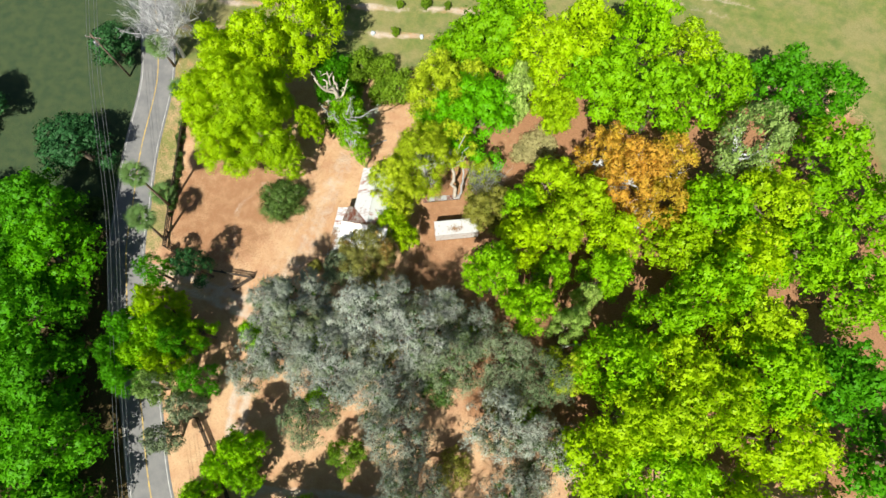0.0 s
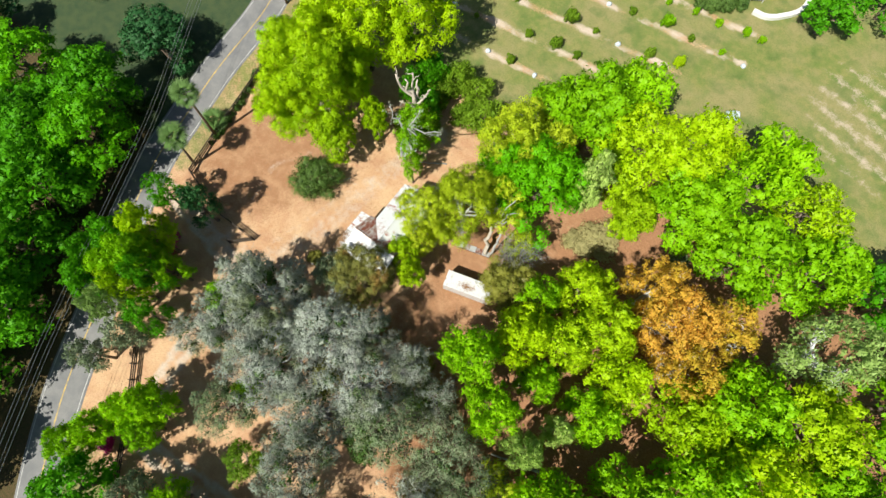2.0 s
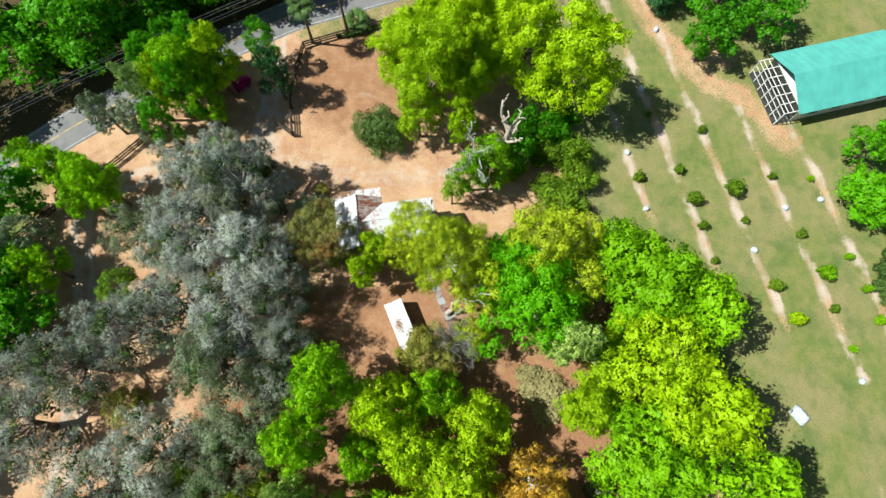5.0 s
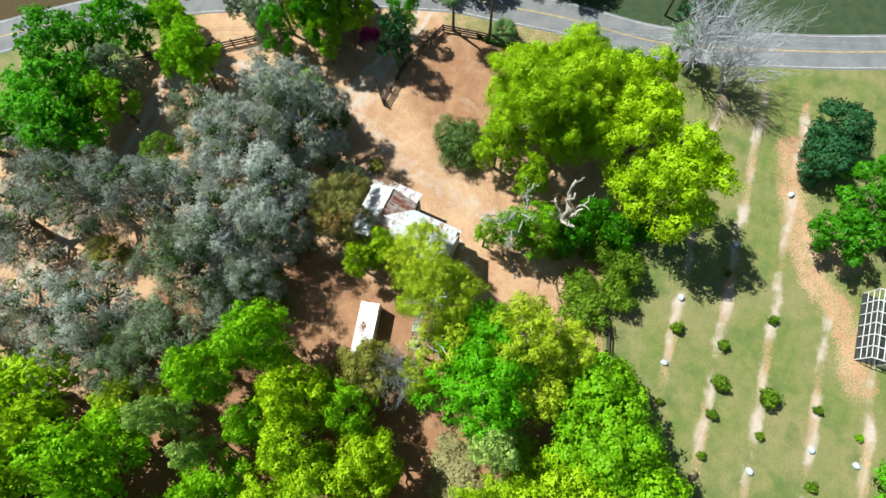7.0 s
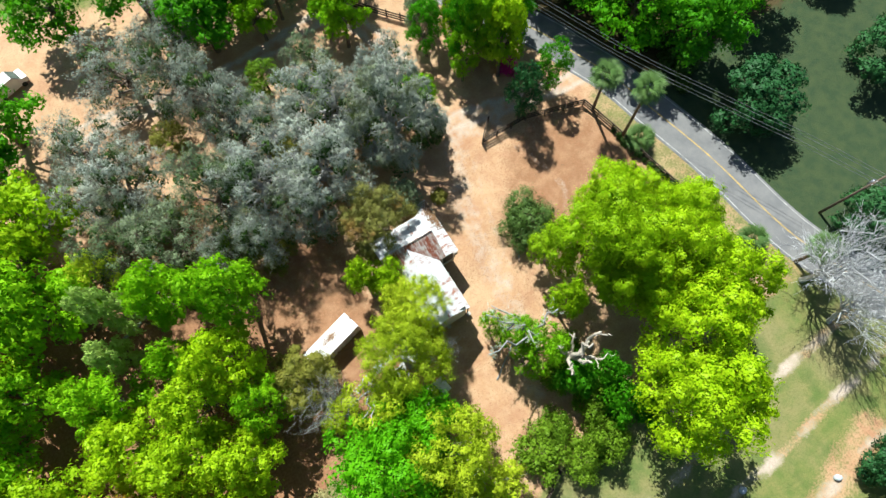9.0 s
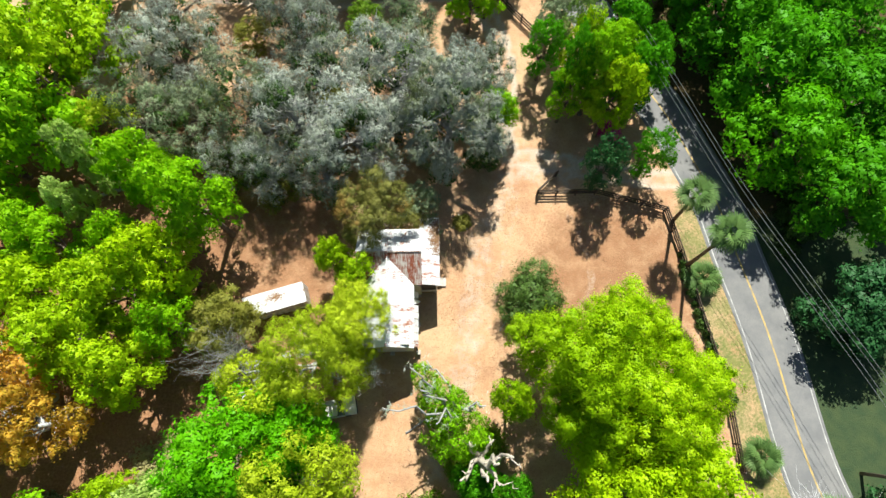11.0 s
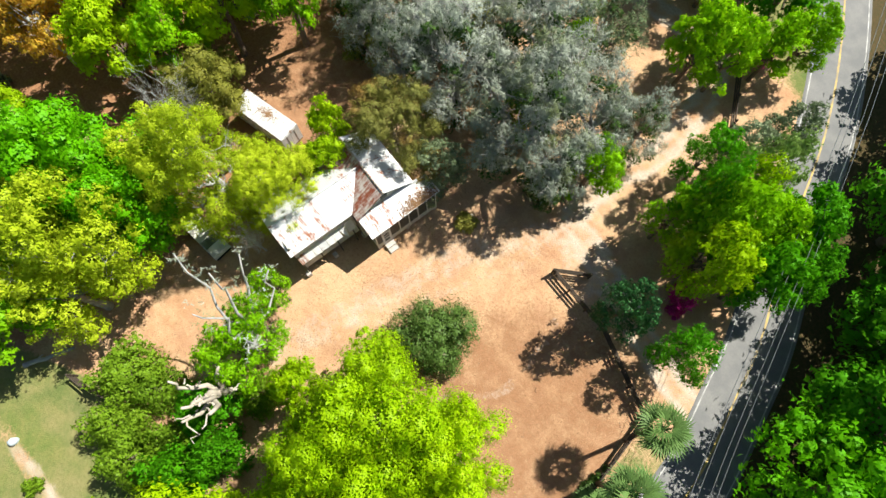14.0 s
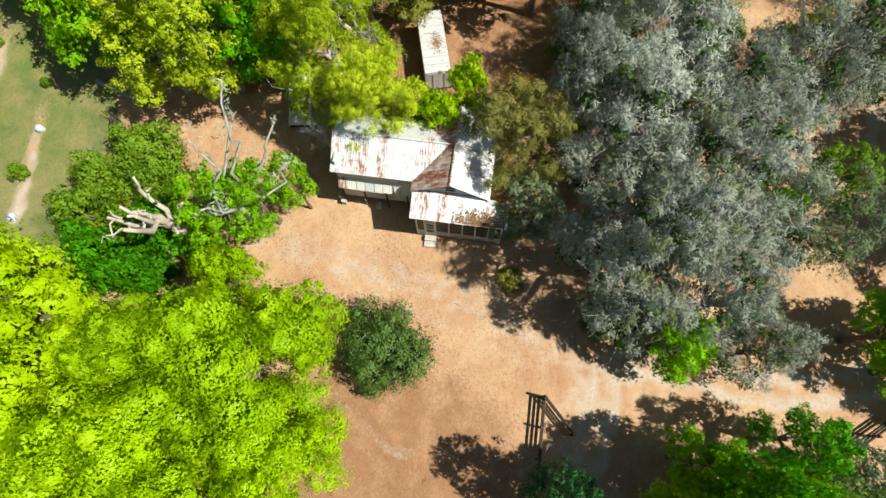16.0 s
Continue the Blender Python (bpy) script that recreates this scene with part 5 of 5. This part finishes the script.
# ---- palms ----
def palm_frond(rng):
    """A fan leaf on its stalk, along x."""
    quads = []
    n = 17
    for i in range(n):
        a = (i / (n - 1) - 0.5) * 3.7
        d = np.array([math.cos(a), math.sin(a), 0.0])
        s = np.array([-math.sin(a), math.cos(a), 0.0])
        ln = 1.05 * (0.72 + 0.28 * math.cos(a)) * rng.uniform(0.85, 1.1)
        base = np.array([0.9, 0, 0.12])
        mid = base + d * ln * 0.55 + [0, 0, 0.05]
        tip = base + d * ln + [0, 0, -0.32]
        quads += [base, mid - s * 0.055, tip, mid + s * 0.055]
    stalk = [np.array([0, -0.03, 0]), np.array([0.9, -0.02, 0.12]), np.array([0.9, 0.02, 0.12]), np.array([0, 0.03, 0])]
    return np.array(quads + stalk)


def palm(x, y, height, lean, label, low=False):
    rng = np.random.default_rng(int(x * 10) + 7)
    p = thing("palm_tree", label, "palm", pose(x, y, 0), "roadside palms")
    top = np.array([lean[0], lean[1], height])
    if height > 0.8:
        part("trunk", mesh_of("trunk", *tube([(0, 0, -0.3), top * 0.35 + [0, 0, 0.2], top * 0.7, top], [0.24, 0.18, 0.16, 0.17], 9), smooth=True), p, BARK)
    base = palm_frond(rng)
    me = leaf_mesh("frond", base, 4)
    for i in range(28):
        tilt = 70 - 120 * (i / 27)
        f = part("frond", me, p, LEAF["palm"])
        f.matrix_basis = pose(*top) @ pose(0, 0, 0, 0, 0, i * 137.5) @ pose(0, 0, 0, rng.uniform(-48, 48), -tilt if not low else -max(tilt, 5), 0) @ Matrix.Diagonal((1.1, 1.1, 1.1, 1))
    return p


palm(27.4, 3.4, 11.6, (-1.0, -0.2), "tall fan palm leaning beside the road")
palm(26.5, 8.4, 8.6, (-1.1, -0.5), "fan palm leaning beside the road fence")
palm(28.6, 1.9, 1.0, (0, 0), "low young fan palm at the fence", True)
palm(35.2, -19.6, 5.0, (0.2, 0), "short fan palm beside the road")
palm(31.8, -15.0, 1.4, (0, 0), "low young fan palm at the fence", True)


# ---- dead trees and logs ----
def snag():
    rng = np.random.default_rng(11)
    s = thing("dead_tree", "bleached dead tree with broken forked limbs", "tree", pose(5.2, -15.6, 0))
    part("trunk", mesh_of("trunk", *crooked(rng, (0, 0, -0.3), (0.3, 0.2, 6.2), 0.42, 0.32, 6, 0.03, 9), smooth=True), s, DEADWOOD)
    tips = ((2.6, 0.7, 11.7, 0.24), (1.6, 0.2, 11.0, 0.2), (0.8, -1.2, 10.0, 0.2), (1.7, -1.4, 10.4, 0.18), (-1.3, -1.2, 9.8, 0.16), (-0.6, 1.6, 8.4, 0.18), (1.4, 1.8, 8.2, 0.16))
    for x, y, z, r in tips:
        limb = part("limb", mesh_of("limb", *crooked(rng, (0.3, 0.2, 5.9), (x, y, z), r + 0.08, r * 0.45, 6, 0.10, 7), smooth=True), s, DEADWOOD)
        for j in range(3):
            t = rng.uniform(0.5, 0.95)
            a = np.array([0.3, 0.2, 5.9]) * (1 - t) + np.array([x, y, z]) * t
            part("branch", mesh_of("branch", *crooked(rng, a, a + rng.normal(0, 0.55, 3) + [0, 0, 0.25], 0.08, 0.03, 4, 0.2, 5)), limb, DEADWOOD)


snag()
for x, y, h, r in ((3.6, -13.2, 10.2, 2.8), (2.3, -10.8, 9.6, 2.1), (0.7, -8.6, 9.4, 1.3)):
    tree("airy", "lime", x, y, h, r * 1.1, "tree", "small vivid green tree among dead limbs", "saplings among dead limbs")
tree("broad", "green", 5.4, -17.2, 7.2, 2.3, "tree", "small green tree round the dead trunk")


def mossy_limbs():
    rng = np.random.default_rng(21)
    s = thing("dead_tree", "slender dead tree with moss-hung grey limbs", "tree", pose(3.2, -12.0, 0))
    part("trunk", mesh_of("trunk", *crooked(rng, (0, 0, -0.3), (0.4, 0.6, 6.5), 0.26, 0.18, 6, 0.05, 8), smooth=True), s, GREYWOOD)
    for x, y, z in ((-5.2, 0.4, 12.8), (-2.4, 1.8, 13.6), (-1.2, -0.6, 12.4), (-3.4, 3.6, 11.4), (-2.2, 4.4, 9.2), (2.6, 0.8, 11.2)):
        limb = part("limb", mesh_of("limb", *crooked(rng, (0.4, 0.6, 6.2), (x, y, z), 0.14, 0.05, 6, 0.12, 6), smooth=True), s, GREYWOOD)
        pts = []
        for j in range(15):
            t = rng.uniform(0.45, 1.05)
            pts.append(np.array([0.4, 0.6, 6.2]) * (1 - t) + np.array([x, y, z]) * t + rng.normal(0, 0.35, 3))
        pts = np.repeat(np.array(pts), 5, 0) + rng.normal(0, 0.14, (75, 3))
        part("moss", leaf_mesh("moss", cards(pts, np.tile([0, 0.3, 1.0], (75, 1)), 0.4, 0.07, rng, 0.9, 0.8)), limb, LEAF["moss"])["kind"] = "stuff"


mossy_limbs()


def log(x, y, ang, length, r, label):
    rng = np.random.default_rng(int(abs(x * 13 + y)))
    l = thing("fallen_log", label, "log", pose(x, y, 0, 0, 0, ang))
    part("stem", mesh_of("stem", *crooked(rng, (-length / 2, 0, r * 0.8), (length / 2, 0, r * 0.6), r, r * 0.55, 7, 0.03, 8), smooth=True), l, GREYWOOD)
    for j in range(3):
        a = np.array([length * (j * 0.25 - 0.2), 0, r])
        part("branch", mesh_of("branch", *crooked(rng, a, a + [0.6, rng.uniform(-1, 1), 0.3], r * 0.4, 0.03, 4, 0.2, 5)), l, GREYWOOD)


log(-7.0, -27.6, 75, 4.2, 0.22, "grey fallen log at the lawn edge")
log(12.2, -25.0, -30, 2.6, 0.17, "pale broken limb lying under the oak")
log(-32.4, 11.6, 19.5, 7.0, 0.2, "long pale fallen trunk in the woodland")
log(8.4, -2.9, 60, 1.8, 0.07, "thin pale branch on the bare soil")
log(0.6, -12.4, 35, 4.4, 0.10, "grey dead branch lying on the soil")


# ---- orchard ----
def sapling(x, y, size, leaf):
    bush(leaf, x, y, 1.5 * size, 0.75 * size, "orchard_tree", "young orchard tree in a bare soil strip" if leaf != "yellow" else "young yellow-leaved orchard tree in a bare strip", "tree", "orchard rows")


for x, y, s in ((1.8, -32.6, 1.2), (-6.6, -33.8, 0.7), (10.6, -35.7, 0.7), (2.4, -37.9, 1.1), (-1.9, -38.8, 1.5), (-5.4, -39.2, 1.0), (-9.9, -39.7, 0.8), (7.7, -42.1, 0.9), (-1.0, -43.9, 1.9), (-5.1, -44.6, 0.8), (-13.7, -46.0, 1.3), (0.3, -49.4, 0.8), (-7.6, -51.0, 1.0), (-17.0, -52.3, 0.9)):
    sapling(x, y, s, "hedge")
for x, y, s in ((-12.7, -52.2, 1.7), (-0.4, -54.2, 0.7), (-11.0, -55.9, 0.8), (-15.1, -56.8, 0.9), (-18.9, -57.2, 1.0), (-22.9, -58.3, 1.1), (-25.4, -58.3, 1.0), (-21.8, -53.0, 0.8)):
    sapling(x, y, s, "lime")
sapling(-17.9, -47.4, 1.4, "yellow")


def cover(x, y, ang):
    rng = np.random.default_rng(int(abs(x * 7 + y * 3)))
    v, f = [], []
    for k, (z, r) in enumerate(((0, 0.42), (0.3, 0.44), (0.5, 0.36), (0.58, 0.2), (0.6, 0.02))):
        for s in range(10):
            a = s * math.tau / 10
            q = r * (1 + rng.uniform(-0.14, 0.14))
            v.append((q * math.cos(a) * 1.15, q * math.sin(a) * 0.9, z))
    f = [(k * 10 + s, k * 10 + (s + 1) % 10, (k + 1) * 10 + (s + 1) % 10, (k + 1) * 10 + s) for k in range(4) for s in range(10)]
    ob = new("plant_cover", mesh_of("plant_cover", v, f, CLOTH, True))
    ob.matrix_basis = pose(x, y, 0, 0, 0, ang) @ Matrix.Diagonal((0.8, 0.8, 0.85, 1))
    tagged(ob, "small white cloth cover over a young plant", "cover", "plant covers in the orchard")


for x, y in ((-2.4, -32.8), (5.5, -31.9), (23.7, -39.4), (14.6, -35.5), (-9.0, -44.9), (-3.9, -50.1), (-3.3, -54.8), (-25.5, -53.1)):
    cover(x, y, (x * 37) % 180)


# ---- the neighbouring house and garden ----
def neighbour():
    h = thing("neighbour_house", "white house with green metal roof and white screen frames", "house", pose(12.9, -60.2, 0, 0, 0, 8))
    part("wall", mesh_of("wall", *box(-4.0, -8, -0.1, 4.0, 7.0, 3.0)), h, CLEANWHITE)
    for side in (1, -1):
        roof = part("roof_slope", mesh_of("roof_slope", *box(0, 0, 0, 0.01, 0.01, 0.01)), h, GREENROOF)
        for i in range(16):
            y0 = -8.4 + i * 1.0
            v = [(0, y0, 5.0), (side * 4.6, y0, 2.9), (side * 4.6, y0 + 0.97, 2.9), (0, y0 + 0.97, 5.0)]
            v += [(a, b, c + 0.04) for a, b, c in v]
            part("roof_sheet", mesh_of("roof_sheet", v, [(0, 1, 2, 3), (7, 6, 5, 4), (0, 4, 5, 1), (1, 5, 6, 2), (2, 6, 7, 3), (3, 7, 4, 0)]), roof, GREENROOF)
    # The floor is coloured near black for the room's dim inside.
    frame = part("screen_room", mesh_of("screen_room", *box(-4.0, 7.05, 0.0, 4.0, 9.2, 0.15)), h, SCREEN, "white framed screen room")
    for i in range(7):
        x = -4.0 + i * 8 / 6
        part("post", mesh_of("post", *box(x - 0.05, 9.1, 0.1, x + 0.05, 9.2, 2.7)), frame, CLEANWHITE)
        part("rafter", mesh_of("rafter", *box(x - 0.05, 7.1, 2.7, x + 0.05, 9.3, 2.82)), frame, CLEANWHITE)
    for z in (0.9, 1.8, 2.65):
        part("rail", mesh_of("rail", *box(-4.0, 9.12, z, 4.0, 9.18, z + 0.08)), frame, CLEANWHITE)
    for y in (7.9, 8.6):
        part("rail", mesh_of("rail", *box(-4.0, y, 2.72, 4.0, y + 0.08, 2.8)), frame, CLEANWHITE)
    # Dark sheet added over the house wall to paint in the room's shade.
    part("screen", mesh_of("screen", *box(-3.95, 7.02, 0.2, 3.95, 7.06, 2.7)), frame, SCREEN)
    for i in range(4):
        part("window", mesh_of("window", *box(-4.03, -6 + i * 3.2, 1.0, -3.98, -4.6 + i * 3.2, 2.2)), h, CARGLASS)


neighbour()


def bench():
    b = thing("bench", "white painted garden bench in a straight row", "bench", None, "rows of white benches")
    for k in range(3):
        part("seat_slat", mesh_of("seat_slat", *box(-1.15, -0.2 + k * 0.14, 0.42, 1.15, -0.08 + k * 0.14, 0.45)), b, CLEANWHITE)
    part("backrest", mesh_of("backrest", *box(-1.15, 0.24, 0.5, 1.15, 0.28, 0.85)), b, CLEANWHITE)
    for x in (-1.05, 1.05):
        part("leg", mesh_of("leg", *box(x - 0.04, -0.2, -0.02, x + 0.04, 0.27, 0.42)), b, CLEANWHITE)
    return b


u = np.array([-3.6, -4.4])
u /= np.linalg.norm(u)
w = np.array([-6.6, 5.9])
w /= np.linalg.norm(w)
first = bench()
spots = [(r, c) for r in range(10) for c in (0, 1, 2.6, 3.6)]
for k, (r, c) in enumerate(spots):
    p = np.array([-8.8, -67.2]) + w * r * 0.95 + u * c * 2.45
    m = pose(p[0], p[1], 0, 0, 0, math.degrees(math.atan2(u[1], u[0])))
    if k == 0:
        first.matrix_basis = m
    else:
        copy_thing(first, m)
aisle = np.array([-8.8, -67.2]) + u * 1.8 * 2.45
a0, a1 = aisle - w * 1.5, aisle + w * 11.5
s = u * 0.8
path = new("garden_path", mesh_of("garden_path", [(*(a0 - s), 0.02), (*(a0 + s), 0.02), (*(a1 + s), 0.02), (*(a1 - s), 0.02)], [(3, 2, 1, 0)], PAVING))
tagged(path, "pale paved aisle between white benches", "path", kind="structure")
arc = bend([(-21.8, -62.4), (-23.8, -62.7), (-25.6, -64.2), (-27.4, -67.2), (-27.2, -71.9)], 6)
v, f = ribbon(arc, 0, 0.35, 0.6)
n = len(arc)
v = v + [(a, b, 0.0) for a, b, c in v]
f = [tuple(reversed(q)) for q in f] + [(i, i + 1, 2 * n + i + 1, 2 * n + i) for i in range(n - 1)] + [(n + i + 1, n + i, 3 * n + i, 3 * n + i + 1) for i in range(n - 1)]
tagged(new("curved_wall", mesh_of("curved_wall", v, f, CLEANWHITE)), "low curved white garden wall", "wall")
for x, y in ((-8.0, -64.0), (-9.7, -62.4), (-11.4, -60.9), (-13.1, -59.4), (-14.9, -58.6), (-16.6, -59.2), (-18.2, -60.6), (-19.6, -62.2), (-23.0, -69.4), (-24.6, -71.4), (-21.6, -67.8)):
    bush("bush", x, y, 1.9, 1.6, "hedge_shrub", "clipped dark green hedge shrub by the benches", "hedge", "garden hedge")



def garden_table():
    t = thing("table", "small white garden table by the bench aisle", "table", pose(-21.0, -64.6, 0, 0, 0, 35))
    part("tabletop", mesh_of("tabletop", *box(-1.1, -0.5, 0.71, 1.1, 0.5, 0.75, 0.04)), t, CLEANWHITE)
    for x in (-1.0, 1.0):
        for y in (-0.4, 0.4):
            part("leg", mesh_of("leg", *box(x - 0.03, y - 0.03, -0.02, x + 0.03, y + 0.03, 0.71)), t, CLEANWHITE)


garden_table()


# ---- loose leaves and sticks on the yard ----
def on_yard(rng):
    k = rng.integers(0, 60)
    if k < 24:
        return (rng.uniform(-4, 28), rng.uniform(-20, 12), 0.012)
    a, b = (k * 0.618) % 1, (k * 0.414) % 1
    return (rng.normal(2 + 23 * a, 0.9 + b), rng.normal(-13 + 24 * b, 0.7 + a), 0.012)


drift("fallen_leaves", "dry brown leaves scattered over the bare yard", 26000, 41, on_yard, 0.10)


def in_wood(rng):
    return (rng.normal(-14, 6), rng.normal(1, 6), 0.012)


drift("fallen_leaves", "dry brown leaves round the container", 12000, 43, in_wood, 0.11)
rng = np.random.default_rng(77)
sticks = []
for i in range(110):
    x, y = (rng.uniform(-3, 27), rng.uniform(-19, 11)) if i % 3 else (rng.normal(-14, 6), rng.normal(2, 5))
    a, ln = rng.uniform(0, math.tau), rng.uniform(0.25, 0.9)
    sticks.append(crooked(rng, (x, y, 0.02), (x + ln * math.cos(a), y + ln * math.sin(a), 0.03), 0.02, 0.008, 4, 0.3, 4))
ob = new("fallen_twig_litter", mesh_of("fallen_twig_litter", *join(sticks), BARK))
tagged(ob, "thin fallen twigs scattered over the soil", "twigs", kind="stuff")


# ---- small things by the house and wood ----
def stone(x, y, r, k):
    rng = np.random.default_rng(k)
    v, f = tube([(x, y, -0.05), (x, y, r * 0.5), (x + 0.03, y, r * 0.95), (x + 0.04, y, r * 1.1)], [r * rng.uniform(0.9, 1.1), r * 1.05, r * 0.6, r * 0.1], 7)
    tagged(new("stone", mesh_of("stone", v, f, CONCRETE)), "pale rounded stone beside the brush patch", "stone", "stones by the brush patch")


bush("olive", 3.9, 7.9, 0.9, 1.3, "shrub", "low brown brush patch in front of the porch", "shrub")
for k, (x, y, r) in enumerate(((3.2, 7.4, 0.16), (3.7, 8.7, 0.2), (4.5, 7.3, 0.17), (4.6, 8.4, 0.14))):
    stone(x, y, r, k)


def tin_pile():
    rng = np.random.default_rng(8)
    p = thing("scrap_sheets", "rusty roof sheets lying in a row on soil", "scrap metal", pose(-11.3, -6.0, 0, 0, 0, 18))
    for i in range(6):
        x = -2.6 + i * 0.88
        roof_piece(p, "sheet", [(x, 0.45 + rng.uniform(-0.1, 0.1), 0.42), (x + 0.84, 0.45, 0.40), (x + 0.84, -0.4, 0.06), (x, -0.4 + rng.uniform(-0.15, 0.1), 0.05)], TIN_RUST if i % 2 else TIN_PLAIN, rng)
    part("bearer", mesh_of("bearer", *box(-2.6, 0.3, 0.0, 2.6, 0.4, 0.37)), p, FENCEWOOD)


tin_pile()


def tarp(x, y):
    rng = np.random.default_rng(12)
    n = 11
    v = []
    for i in range(n):
        for j in range(n):
            a, b = i / (n - 1) * 2 - 1, j / (n - 1) * 2 - 1
            hgt = 1.3 * (1 - a ** 4) * (1 - b ** 4) * (0.8 + 0.3 * rng.uniform())
            v.append((a * 0.95 * (1 + 0.12 * rng.uniform()), b * 0.7, max(0.0, hgt * 0.7)))
    f = [(i * n + j, (i + 1) * n + j, (i + 1) * n + j + 1, i * n + j + 1) for i in range(n - 1) for j in range(n - 1)]
    ob = new("tarpaulin", mesh_of("tarpaulin", v, f, CLOTH, True))
    ob.matrix_basis = pose(x, y, 0, 0, 0, 30)
    tagged(ob, "pale crumpled tarpaulin over a heap at the wood edge", "tarpaulin")


tarp(-28.5, -45.1)


def van(x, y, ang):
    c = thing("van", "white van parked by the sandy track", "van", pose(x, y, 0, 0, 0, ang))
    v = [(-2.4, -0.92, 0.4), (2.4, -0.92, 0.4), (2.4, 0.92, 0.4), (-2.4, 0.92, 0.4), (-2.4, -0.9, 1.2), (2.45, -0.88, 1.0), (2.45, 0.88, 1.0), (-2.4, 0.9, 1.2), (-2.3, -0.8, 2.05), (1.0, -0.8, 2.05), (1.0, 0.8, 2.05), (-2.3, 0.8, 2.05), (1.75, -0.86, 1.15), (1.75, 0.86, 1.15)]
    part("body", mesh_of("body", v, [(3, 2, 1, 0), (0, 1, 5, 12, 4), (2, 3, 7, 13, 6), (1, 2, 6, 5), (3, 0, 4, 7), (4, 12, 9, 8), (13, 7, 11, 10), (8, 9, 10, 11), (7, 4, 8, 11), (5, 6, 13, 12)]), c, CLEANWHITE)
    part("windscreen", mesh_of("windscreen", [(1.72, -0.78, 1.22), (1.72, 0.78, 1.22), (1.06, 0.72, 2.0), (1.06, -0.72, 2.0)], [(0, 1, 2, 3)]), c, CARGLASS)
    for wx in (-1.5, 1.55):
        for wy in (-0.86, 0.86):
            part("wheel", mesh_of("wheel", *tube([(wx, wy - 0.1, 0.33), (wx, wy + 0.1, 0.33)], [0.34, 0.34], 12)), c, RUBBER)


van(-35.8, 48.4, 20)
